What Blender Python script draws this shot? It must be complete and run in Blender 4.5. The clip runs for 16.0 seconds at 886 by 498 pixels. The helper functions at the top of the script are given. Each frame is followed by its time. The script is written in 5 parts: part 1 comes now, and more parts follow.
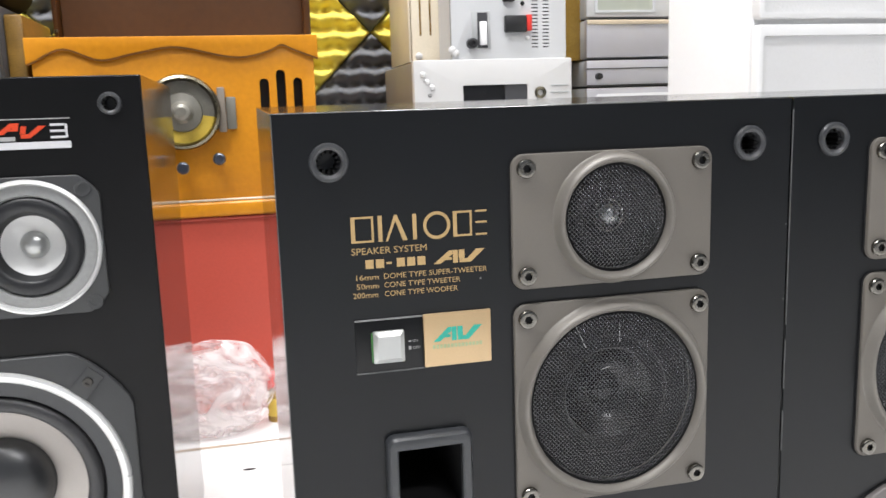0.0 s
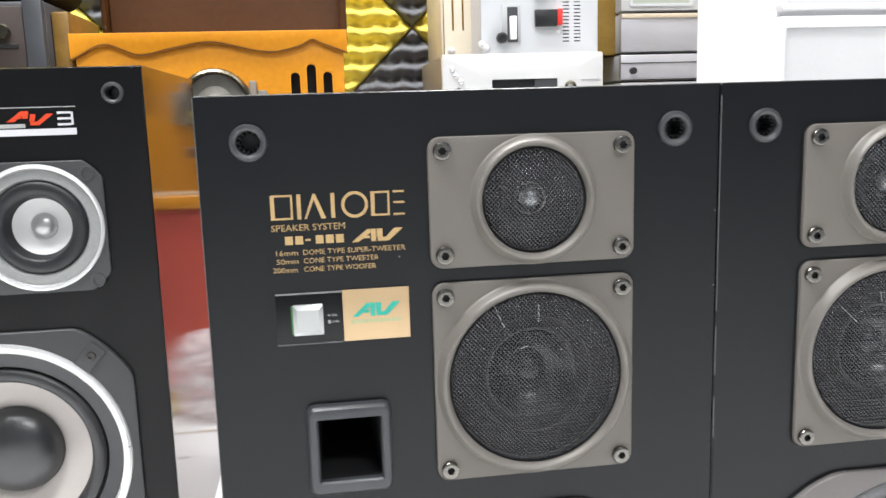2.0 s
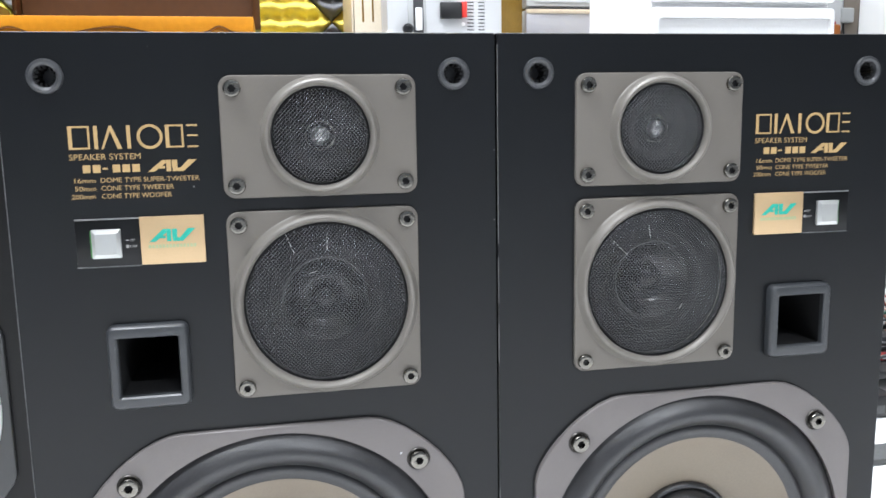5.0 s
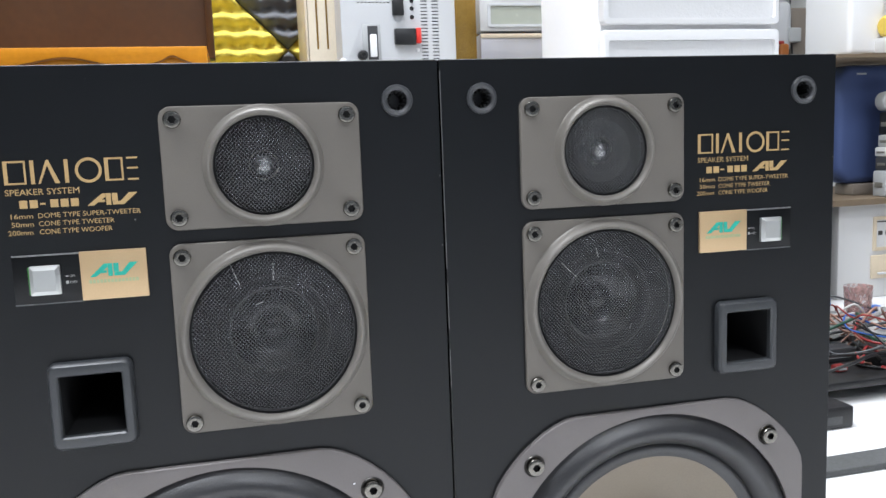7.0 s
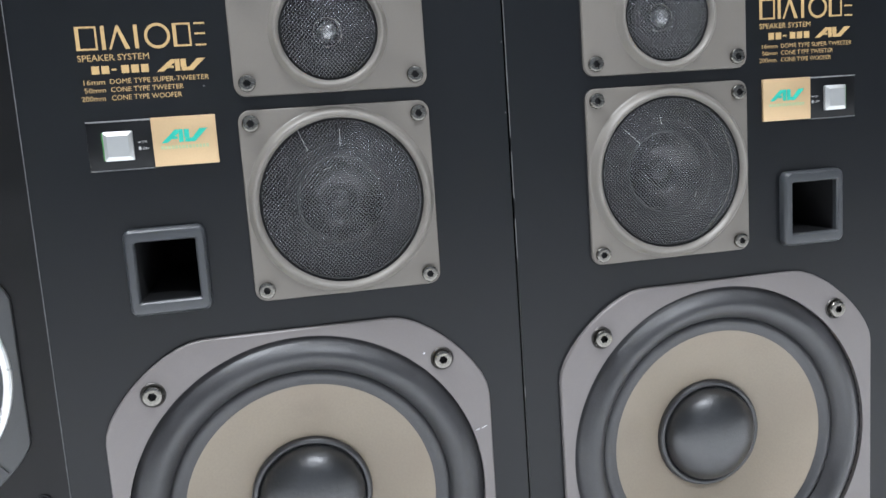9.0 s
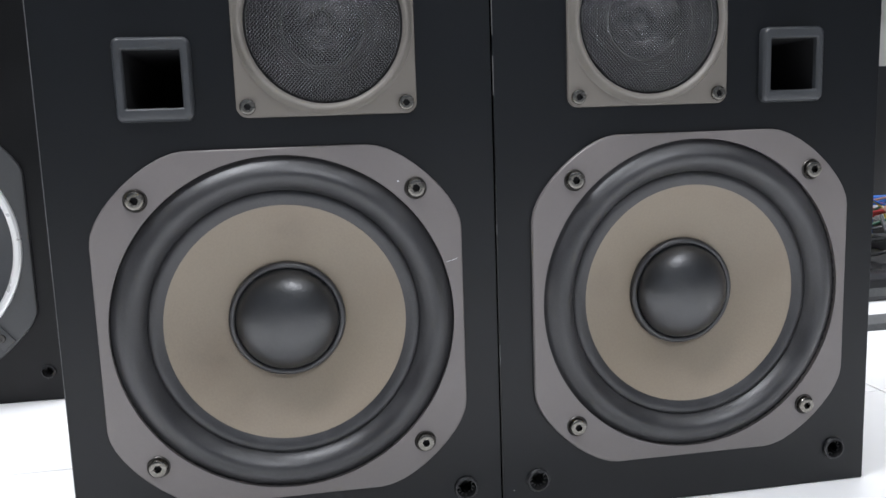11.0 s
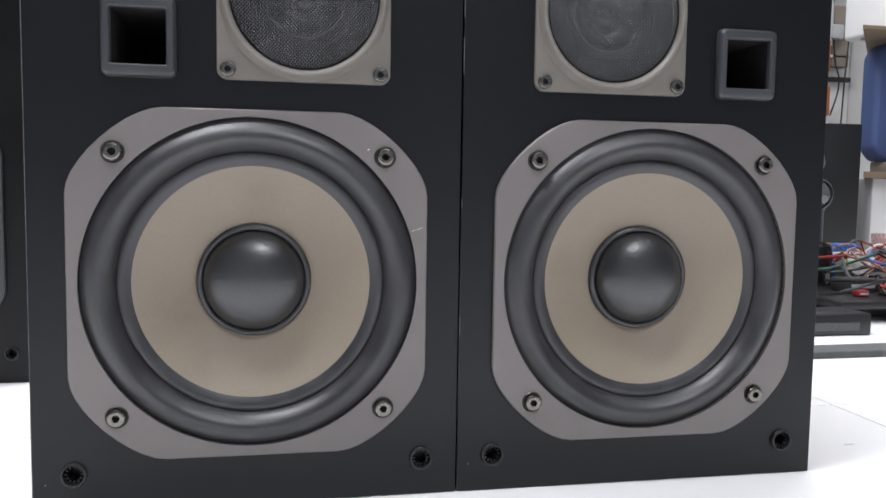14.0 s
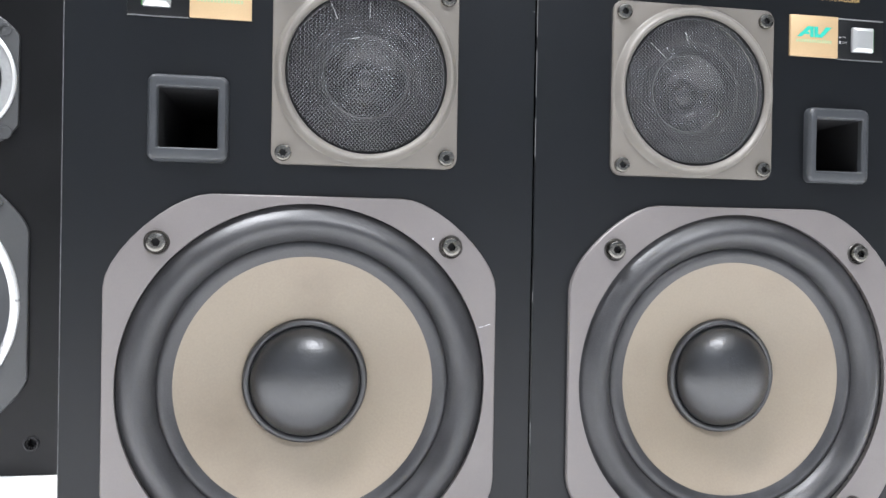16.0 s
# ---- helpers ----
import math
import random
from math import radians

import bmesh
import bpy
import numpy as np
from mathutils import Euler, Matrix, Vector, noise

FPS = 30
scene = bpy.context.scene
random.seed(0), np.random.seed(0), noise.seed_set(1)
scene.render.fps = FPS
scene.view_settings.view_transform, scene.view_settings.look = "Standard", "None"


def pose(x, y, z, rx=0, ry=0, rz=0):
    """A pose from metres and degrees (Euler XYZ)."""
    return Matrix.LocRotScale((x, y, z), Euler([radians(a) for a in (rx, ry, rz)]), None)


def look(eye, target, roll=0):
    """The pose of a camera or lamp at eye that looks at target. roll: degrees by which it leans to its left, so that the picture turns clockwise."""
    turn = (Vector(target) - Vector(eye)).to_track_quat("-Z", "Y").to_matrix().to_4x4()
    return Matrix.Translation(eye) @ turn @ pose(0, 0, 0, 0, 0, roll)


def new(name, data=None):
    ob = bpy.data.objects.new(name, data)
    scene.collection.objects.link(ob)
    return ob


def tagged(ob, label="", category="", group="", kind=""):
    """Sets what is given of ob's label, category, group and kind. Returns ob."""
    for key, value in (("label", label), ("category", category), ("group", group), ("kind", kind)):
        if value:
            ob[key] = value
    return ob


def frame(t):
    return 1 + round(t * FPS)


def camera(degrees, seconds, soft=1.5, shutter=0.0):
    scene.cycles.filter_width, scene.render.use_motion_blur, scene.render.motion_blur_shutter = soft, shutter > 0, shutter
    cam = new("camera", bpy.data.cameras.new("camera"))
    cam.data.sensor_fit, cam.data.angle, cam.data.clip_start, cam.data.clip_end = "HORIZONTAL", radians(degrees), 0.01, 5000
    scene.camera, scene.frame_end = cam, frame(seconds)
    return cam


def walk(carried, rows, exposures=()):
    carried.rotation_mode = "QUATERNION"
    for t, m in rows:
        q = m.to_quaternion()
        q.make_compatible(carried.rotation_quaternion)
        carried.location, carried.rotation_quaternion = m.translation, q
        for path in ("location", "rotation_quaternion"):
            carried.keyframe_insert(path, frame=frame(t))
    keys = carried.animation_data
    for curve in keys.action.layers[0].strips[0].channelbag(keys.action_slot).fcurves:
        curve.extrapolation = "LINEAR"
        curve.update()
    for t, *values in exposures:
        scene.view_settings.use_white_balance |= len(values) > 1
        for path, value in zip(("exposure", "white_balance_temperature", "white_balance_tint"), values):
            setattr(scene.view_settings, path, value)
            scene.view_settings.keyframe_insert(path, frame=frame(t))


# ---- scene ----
cam = camera(56.4, 16.0, shutter=0.3)
PATH = [
    (0, (-0.2628, -0.3560, 0.4436), (0.1995, 1.5741, 0.1091), -1.90),
    (0.5, (-0.2510, -0.3674, 0.4497), (0.0787, 1.5743, 0.1168), -3.96),
    (0.8, (-0.2473, -0.3541, 0.4581), (0.0656, 1.5894, 0.1256), -4.43),
    (1, (-0.2455, -0.3469, 0.4623), (0.0658, 1.5958, 0.1272), -4.48),
    (1.5, (-0.2295, -0.3460, 0.4468), (0.0731, 1.5991, 0.1150), -4.02),
    (2, (-0.1963, -0.3844, 0.4350), (0.0934, 1.5652, 0.1036), -1.71),
    (2.5, (-0.1726, -0.3919, 0.4279), (0.0968, 1.5543, 0.1017), -1.49),
    (3, (-0.1470, -0.4005, 0.4219), (0.0949, 1.5535, 0.1018), -0.85),
    (3.5, (-0.1177, -0.3936, 0.3993), (0.1320, 1.5629, 0.0880), -1.00),
    (3.7, (-0.1263, -0.4036, 0.3966), (0.2223, 1.5403, 0.0879), -0.94),
    (4, (-0.1481, -0.4307, 0.3815), (0.2584, 1.5030, 0.0614), -1.10),
    (4.5, (-0.1319, -0.4298, 0.3901), (0.2731, 1.4990, 0.0689), -1.04),
    (5, (-0.1188, -0.4397, 0.3993), (0.2690, 1.5008, 0.0870), -1.00),
    (5.2, (-0.1114, -0.4414, 0.4021), (0.2927, 1.4867, 0.1093), -1.40),
    (7.3, (-0.1086, -0.4405, 0.3991), (0.3602, 1.4829, 0.1464), -2.21),
    (7.5, (-0.1099, -0.4425, 0.3927), (0.3521, 1.4898, 0.1426), -2.39),
    (8, (-0.1200, -0.4499, 0.3630), (0.3061, 1.4801, 0.1163), -3.22),
    (8.5, (-0.1322, -0.4489, 0.3433), (0.2855, 1.4831, 0.0869), -4.23),
    (9, (-0.1353, -0.4440, 0.3357), (0.2699, 1.4866, 0.0558), -4.03),
    (9.5, (-0.1307, -0.4470, 0.3179), (0.2591, 1.4876, 0.0093), -4.06),
    (10, (-0.1231, -0.4565, 0.2814), (0.2601, 1.4812, -0.0294), -3.89),
    (10.2, (-0.1171, -0.4602, 0.2735), (0.2441, 1.4884, -0.0429), -3.86),
    (12.3, (-0.1077, -0.5018, 0.2007), (0.2197, 1.4626, -0.0620), -0.04),
    (12.5, (-0.1053, -0.5045, 0.1950), (0.2171, 1.4642, -0.0925), -0.17),
    (13, (-0.1041, -0.5049, 0.1874), (0.2182, 1.4748, -0.0587), -0.45),
    (13.5, (-0.1064, -0.5047, 0.1894), (0.2429, 1.4682, -0.0131), 0.11),
    (14, (-0.1093, -0.4994, 0.1962), (0.2791, 1.4707, 0.0334), 0.89),
    (14.2, (-0.1121, -0.5000, 0.1947), (0.2787, 1.4755, 0.0851), 0.78),
    (14.5, (-0.1128, -0.4918, 0.2079), (0.2621, 1.4902, 0.0975), 0.99),
    (15, (-0.1246, -0.4698, 0.2191), (0.2386, 1.5050, 0.1534), 1.02),
    (15.5, (-0.1306, -0.4537, 0.2153), (0.2307, 1.5184, 0.1751), 1.13),
    (16, (-0.1334, -0.4498, 0.2126), (0.2265, 1.5231, 0.1982), 1.00),
]
EXPOSURES = [  # seconds, stops, kelvin, tint
    (0, -0.43, 6900, 12),
    (0.5, -0.44, 6900, 12),
    (1, -0.36, 6900, 12),
    (1.5, -0.30, 6840, 11.5),
    (2, -0.15, 6775, 11),
    (3.5, -0.08, 6400, 10),
    (4, 0.02, 6330, 10),
    (5, -0.10, 6430, 10),
    (5.2, -0.15, 6430, 10.1),
    (7.3, -0.48, 6408, 10.9),
    (7.5, -0.48, 6400, 11),
    (8, -0.14, 6350, 10.7),
    (8.5, 0.21, 6300, 10.3),
    (9, -0.01, 6330, 10),
    (9.5, -0.02, 6340, 10.5),
    (10, -0.29, 6430, 11),
    (10.2, -0.34, 6440, 11.2),
    (12.3, -0.95, 6700, 13.8),
    (12.5, -0.96, 6720, 14),
    (13, -1.08, 6720, 14),
    (13.5, -0.67, 6650, 14),
    (14, -0.43, 6600, 14),
    (14.5, -0.18, 6550, 14),
    (15, -0.07, 6520, 13.3),
    (15.5, 0.22, 6530, 12.7),
    (16, 0.44, 6540, 12),
]
walk(cam, [(t, look(eye, target, roll)) for t, eye, target, roll in PATH], EXPOSURES)

# ---- light: a windowless workshop under assumed, unseen ceiling tubes ----
world = bpy.data.worlds.new("room_world")
scene.world = world
world.use_nodes = True
world.node_tree.nodes["Background"].inputs[0].default_value = (0.8, 0.9, 1.0, 1)
world.node_tree.nodes["Background"].inputs[1].default_value = 0.05

LAMPS = [  # x, y, length along x, watts
    # Added tube, placed and sized to lay a sheen near the baffle seam.
    (0.45, -1.85, 0.9, 50.0),
    (-0.85, -0.34, 1.2, 66.0),
    (1.30, -0.60, 1.2, 7.0),
    (-0.30, 0.50, 1.2, 82.0),
    (1.15, 0.80, 1.2, 33.0),
]
CEILING = 2.5


# ---- materials ----
def mat(name, color, rough=0.5, metal=0.0, var=0.12, scale=40.0, fine=600.0, bump=0.0, bump_scale=None,
        rough_var=0.08, spec=0.5, tint=None, stain=0.0, stain_scale=9.0, stain_color=(0.1, 0.08, 0.06), coat=0.0):
    """A surface with two scales of colour variation, uneven gloss, and fine relief."""
    m = bpy.data.materials.new(name)
    m.use_nodes = True
    nt = m.node_tree
    b = nt.nodes["Principled BSDF"]
    co = nt.nodes.new("ShaderNodeTexCoord")
    n1 = nt.nodes.new("ShaderNodeTexNoise")
    n1.inputs["Scale"].default_value, n1.inputs["Detail"].default_value = scale, 6
    n2 = nt.nodes.new("ShaderNodeTexNoise")
    n2.inputs["Scale"].default_value, n2.inputs["Detail"].default_value = fine, 2
    for n in (n1, n2):
        nt.links.new(co.outputs["Object"], n.inputs["Vector"])
    add = nt.nodes.new("ShaderNodeMath")
    add.operation = "ADD"
    nt.links.new(n1.outputs["Fac"], add.inputs[0])
    nt.links.new(n2.outputs["Fac"], add.inputs[1])
    ramp = nt.nodes.new("ShaderNodeMapRange")
    ramp.inputs["From Min"].default_value, ramp.inputs["From Max"].default_value = 0.6, 1.4
    ramp.inputs["To Min"].default_value, ramp.inputs["To Max"].default_value = 0, 1
    nt.links.new(add.outputs[0], ramp.inputs["Value"])
    mix = nt.nodes.new("ShaderNodeMix")
    mix.data_type = "RGBA"
    lo = [c * (1 - var) for c in color]
    hi = [min(1, c * (1 + var)) for c in (tint or color)]
    mix.inputs[6].default_value, mix.inputs[7].default_value = (*lo, 1), (*hi, 1)
    nt.links.new(ramp.outputs["Result"], mix.inputs[0])
    out = mix.outputs[2]
    if stain:
        n3 = nt.nodes.new("ShaderNodeTexNoise")
        n3.inputs["Scale"].default_value, n3.inputs["Detail"].default_value = stain_scale, 5
        nt.links.new(co.outputs["Object"], n3.inputs["Vector"])
        r3 = nt.nodes.new("ShaderNodeMapRange")
        r3.inputs["From Min"].default_value, r3.inputs["From Max"].default_value = 0.52, 0.75
        r3.inputs["To Max"].default_value = stain
        nt.links.new(n3.outputs["Fac"], r3.inputs["Value"])
        mx = nt.nodes.new("ShaderNodeMix")
        mx.data_type = "RGBA"
        mx.inputs[7].default_value = (*stain_color, 1)
        nt.links.new(r3.outputs["Result"], mx.inputs[0])
        nt.links.new(out, mx.inputs[6])
        out = mx.outputs[2]
    nt.links.new(out, b.inputs["Base Color"])
    rr = nt.nodes.new("ShaderNodeMapRange")
    rr.inputs["To Min"].default_value = max(0.02, rough - rough_var)
    rr.inputs["To Max"].default_value = min(1, rough + rough_var)
    nt.links.new(n1.outputs["Fac"], rr.inputs["Value"])
    nt.links.new(rr.outputs["Result"], b.inputs["Roughness"])
    b.inputs["Metallic"].default_value = metal
    b.inputs["Specular IOR Level"].default_value = spec
    b.inputs["Coat Weight"].default_value = coat
    if bump:
        bp = nt.nodes.new("ShaderNodeBump")
        bp.inputs["Strength"].default_value, bp.inputs["Distance"].default_value = bump, 0.0006
        src = n2
        if bump_scale:
            src = nt.nodes.new("ShaderNodeTexNoise")
            src.inputs["Scale"].default_value, src.inputs["Detail"].default_value = bump_scale, 4
            nt.links.new(co.outputs["Object"], src.inputs["Vector"])
        nt.links.new(src.outputs["Fac"], bp.inputs["Height"])
        nt.links.new(bp.outputs["Normal"], b.inputs["Normal"])
    return m


def clear(name, color, rough=0.1, opacity=0.35):
    """Thin clear or milky plastic: part see-through, part glossy film."""
    m = bpy.data.materials.new(name)
    m.use_nodes = True
    nt = m.node_tree
    b = nt.nodes["Principled BSDF"]
    b.inputs["Base Color"].default_value = (*color, 1)
    b.inputs["Roughness"].default_value = rough
    n = nt.nodes.new("ShaderNodeTexNoise")
    n.inputs["Scale"].default_value, n.inputs["Detail"].default_value, n.inputs["Distortion"].default_value = 3.2, 3, 1.6
    r = nt.nodes.new("ShaderNodeMapRange")
    r.inputs["From Min"].default_value, r.inputs["From Max"].default_value = 0.40, 0.62
    r.inputs["To Min"].default_value, r.inputs["To Max"].default_value = opacity * 0.35, min(1, opacity * 2.1)
    nt.links.new(n.outputs["Fac"], r.inputs["Value"])
    nt.links.new(r.outputs["Result"], b.inputs["Alpha"])
    return m


VINYL = mat("black_vinyl", (0.0038, 0.0048, 0.0062), 0.34, var=0.15, scale=6, fine=900, bump=0.05, rough_var=0.05, spec=0.38)


def speckle(m, scale, share_of, color):
    """Sparse light specks of dust on a surface."""
    nt = m.node_tree
    b = nt.nodes["Principled BSDF"]
    out = b.inputs["Base Color"].links[0].from_socket
    co = nt.nodes.new("ShaderNodeTexCoord")
    vo = nt.nodes.new("ShaderNodeTexVoronoi")
    vo.inputs["Scale"].default_value = scale
    nt.links.new(co.outputs["Object"], vo.inputs["Vector"])
    near = nt.nodes.new("ShaderNodeMath")
    near.operation, near.inputs[1].default_value = "LESS_THAN", 0.10
    nt.links.new(vo.outputs["Distance"], near.inputs[0])
    sep = nt.nodes.new("ShaderNodeSeparateColor")
    nt.links.new(vo.outputs["Color"], sep.inputs[0])
    few = nt.nodes.new("ShaderNodeMath")
    few.operation, few.inputs[1].default_value = "LESS_THAN", share_of
    nt.links.new(sep.outputs[0], few.inputs[0])
    both = nt.nodes.new("ShaderNodeMath")
    both.operation = "MULTIPLY"
    nt.links.new(near.outputs[0], both.inputs[0])
    nt.links.new(few.outputs[0], both.inputs[1])
    mx = nt.nodes.new("ShaderNodeMix")
    mx.data_type = "RGBA"
    mx.inputs[7].default_value = (*color, 1)
    nt.links.new(both.outputs[0], mx.inputs[0])
    nt.links.new(out, mx.inputs[6])
    nt.links.new(mx.outputs[2], b.inputs["Base Color"])


speckle(VINYL, 170, 0.022, (0.16, 0.16, 0.16))
SIDES = mat("black_laminate_sides", (0.010, 0.010, 0.011), 0.11, var=0.15, scale=12, rough_var=0.03, spec=0.8)
LACQUER = mat("black_lacquer", (0.010, 0.010, 0.010), 0.12, var=0.2, scale=12, rough_var=0.04, spec=0.8)
TAUPE = mat("taupe_metal_paint", (0.165, 0.150, 0.130), 0.54, var=0.07, scale=18, fine=1500, bump=0.12, rough_var=0.06, spec=0.5, metal=0.12, stain=0.2, stain_scale=24, stain_color=(0.20, 0.186, 0.168))
TAUPE_RIM = mat("taupe_rim_paint", (0.196, 0.181, 0.160), 0.44, var=0.07, scale=40, fine=1500, bump=0.10, rough_var=0.10, metal=0.15, stain=0.3, stain_scale=60, stain_color=(0.27, 0.255, 0.235))
WOOFER_PLATE = mat("mauve_grey_paint", (0.183, 0.167, 0.162), 0.42, var=0.05, scale=14, fine=1500, bump=0.10, rough_var=0.07, metal=0.2, stain=0.25, stain_scale=30, stain_color=(0.25, 0.235, 0.225))
RUBBER = mat("black_rubber", (0.028, 0.028, 0.030), 0.38, var=0.25, scale=70, fine=1100, bump=0.24, rough_var=0.12, spec=0.68, stain=0.5, stain_scale=34, stain_color=(0.058, 0.058, 0.060))
CAPRIM = mat("dusty_cap_rim", (0.030, 0.030, 0.032), 0.38, var=0.25, scale=120, fine=900, bump=0.12, rough_var=0.1, spec=0.8)


def stained_cone(name, spots):
    """Beige cone paper with a few soft brown spots of their own, at (x, z, size)."""
    m = mat(name, (0.257, 0.215, 0.164), 0.50, var=0.07, scale=20, fine=800, bump=0.15, rough_var=0.06, stain=0.5, stain_scale=17, stain_color=(0.245, 0.195, 0.145))
    nt = m.node_tree
    b = nt.nodes["Principled BSDF"]
    co = nt.nodes.new("ShaderNodeTexCoord")
    warp = nt.nodes.new("ShaderNodeTexNoise")
    warp.inputs["Scale"].default_value, warp.inputs["Detail"].default_value = 90, 4
    nt.links.new(co.outputs["Object"], warp.inputs["Vector"])
    out = b.inputs["Base Color"].links[0].from_socket
    for x, z, size in spots:
        d = nt.nodes.new("ShaderNodeVectorMath")
        d.operation = "DISTANCE"
        d.inputs[1].default_value = (x, 0.012, 0.1347 + z)
        nt.links.new(co.outputs["Object"], d.inputs[0])
        fall = nt.nodes.new("ShaderNodeMapRange")
        fall.inputs["From Min"].default_value, fall.inputs["From Max"].default_value = size * 0.4, size * 1.9
        fall.inputs["To Min"].default_value, fall.inputs["To Max"].default_value = 0.34, 0.0
        nt.links.new(d.outputs["Value"], fall.inputs["Value"])
        f = nt.nodes.new("ShaderNodeMath")
        f.operation = "MULTIPLY"
        nt.links.new(fall.outputs["Result"], f.inputs[0])
        nt.links.new(warp.outputs["Fac"], f.inputs[1])
        mx = nt.nodes.new("ShaderNodeMix")
        mx.data_type = "RGBA"
        mx.inputs[7].default_value = (0.10, 0.075, 0.055, 1)
        nt.links.new(f.outputs[0], mx.inputs[0])
        nt.links.new(out, mx.inputs[6])
        out = mx.outputs[2]
    nt.links.new(out, b.inputs["Base Color"])
    return m


CONE_A = stained_cone("beige_cone", [(0.005, 0.053, 0.011), (-0.044, -0.020, 0.013), (-0.034, -0.052, 0.010)])
CONE_B = stained_cone("beige_cone_spotted", [(0.031, 0.062, 0.009), (-0.060, 0.012, 0.008)])
DUSTCAP = mat("black_dust_cap", (0.019, 0.020, 0.022), 0.33, var=0.16, scale=40, fine=200, bump=0.30, bump_scale=420, rough_var=0.09, spec=0.95)
PAPER = mat("dark_paper_cone", (0.0045, 0.0045, 0.005), 0.24, var=0.12, scale=30, fine=300, rough_var=0.04, spec=0.75)
MESH = mat("dark_wire", (0.150, 0.151, 0.156), 0.22, metal=1.0, var=0.25, scale=90, rough_var=0.06)
DRIVER = mat("dark_driver", (0.004, 0.004, 0.0045), 0.55, spec=0.15, var=0.2, scale=60, rough_var=0.1)
DOME = mat("bright_dome", (0.60, 0.60, 0.61), 0.34, metal=0.9, var=0.1, scale=100)
STEEL = mat("dull_steel", (0.21, 0.20, 0.18), 0.26, metal=1.0, var=0.2, scale=200, rough_var=0.1)
DARKSTEEL = mat("dark_steel", (0.09, 0.085, 0.08), 0.42, metal=0.8, var=0.25, scale=200)
GROMMET = mat("grey_grommet_plastic", (0.056, 0.058, 0.062), 0.34, var=0.12, scale=80, fine=900, bump=0.06)
PORT = mat("port_plastic", (0.036, 0.039, 0.043), 0.38, var=0.12, scale=40, fine=900, bump=0.10, rough_var=0.08, spec=0.7)
# Near-black that also stands for shade in gaps, sockets and the port.
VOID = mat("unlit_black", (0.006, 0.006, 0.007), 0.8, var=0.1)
GOLD = mat("gold_print", (0.55, 0.37, 0.165), 0.45, metal=0.15, var=0.08, scale=300)
BADGE = mat("gold_badge", (0.62, 0.44, 0.25), 0.34, metal=0.35, var=0.05, scale=60, fine=1200)
GREEN = mat("green_print", (0.02, 0.42, 0.32), 0.45, var=0.1, scale=300)
WINDOW = mat("pale_grey_green_window", (0.40, 0.42, 0.36), 0.25, var=0.05, scale=60)
# Grey for the switch trim line and for cabinet edge glint and wear.
EDGE = mat("edge_glint_wear_trim_grey", (0.115, 0.118, 0.12), 0.5, var=0.4, scale=60, fine=300)
PALEGREEN = mat("pale_green_print", (0.40, 0.48, 0.27), 0.45, var=0.08, scale=300)
LENS = mat("grey_lens", (0.20, 0.205, 0.21), 0.18, metal=0.5, var=0.3, scale=120)
STRIPBLACK = mat("black_strip", (0.0048, 0.0052, 0.006), 0.36, var=0.15, scale=12, spec=0.34)
TRIMGREY = mat("satin_grey_trim", (0.30, 0.30, 0.30), 0.35, metal=0.5, var=0.2, scale=120)
GLOSSBLACK = mat("gloss_black_plastic", (0.012, 0.012, 0.013), 0.2, var=0.2, scale=60)
BUTTON = mat("silver_button", (0.52, 0.53, 0.52), 0.30, metal=0.6, var=0.01, scale=20, rough_var=0.01)
GREENRIM = mat("green_rim", (0.05, 0.20, 0.05), 0.3, var=0.1)
PRINT = mat("pale_print", (0.45, 0.45, 0.44), 0.5, var=0.08, scale=200)
WHITEPRINT = mat("white_print", (0.72, 0.72, 0.74), 0.4, var=0.05, scale=120)
RED = mat("red_print", (0.75, 0.07, 0.02), 0.4, var=0.06, scale=120)
SATIN = mat("black_satin", (0.0032, 0.0032, 0.0036), 0.34, var=0.2, scale=7, fine=800, bump=0.06, rough_var=0.1, spec=0.3, stain=0.4, stain_scale=9, stain_color=(0.013, 0.013, 0.014))
FRAMEGREY = mat("grey_frame", (0.0576, 0.0592, 0.0608), 0.42, var=0.08, scale=30, fine=800, bump=0.08)
ALU = mat("bright_ring", (0.86, 0.86, 0.85), 0.3, metal=0.5, var=0.04, scale=60)
SILVERBAND = mat("silver_band", (0.34, 0.345, 0.34), 0.42, metal=0.3, var=0.12, scale=300, fine=1500, bump=0.35)
DARKRUBBER = mat("dark_rubber", (0.020, 0.021, 0.023), 0.40, var=0.12, scale=30, fine=700, bump=0.06, rough_var=0.06)
SILVERCONE = mat("silver_cone", (0.70, 0.70, 0.69), 0.48, metal=0.15, var=0.03, scale=60)
PALECONE = mat("pale_cone", (0.55, 0.51, 0.475), 0.5, var=0.05, scale=25, fine=900, bump=0.1)
TILE = mat("white_tile", (0.875, 0.875, 0.87), 0.22, var=0.015, scale=5, fine=60, rough_var=0.06, stain=0.10, stain_scale=3.5, stain_color=(0.58, 0.55, 0.5))
GROUT = mat("dirty_grout", (0.20, 0.175, 0.15), 0.8, var=0.4, scale=30)
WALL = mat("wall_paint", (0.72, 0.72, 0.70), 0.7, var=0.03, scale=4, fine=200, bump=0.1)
# Tones of the unseen walls, chosen to shape bounce and baffle reflections.
SOUTHWALL = mat("sheen_wall_grey_blue", (0.15, 0.166, 0.19), 0.7, var=0.05, scale=4, fine=200, bump=0.1)
DIMWALL = mat("bounce_cut_wall_grey", (0.05, 0.05, 0.053), 0.7, var=0.05, scale=4, fine=200, bump=0.1)
CEIL = mat("ceiling_paint", (0.78, 0.78, 0.77), 0.8, var=0.02, scale=4)
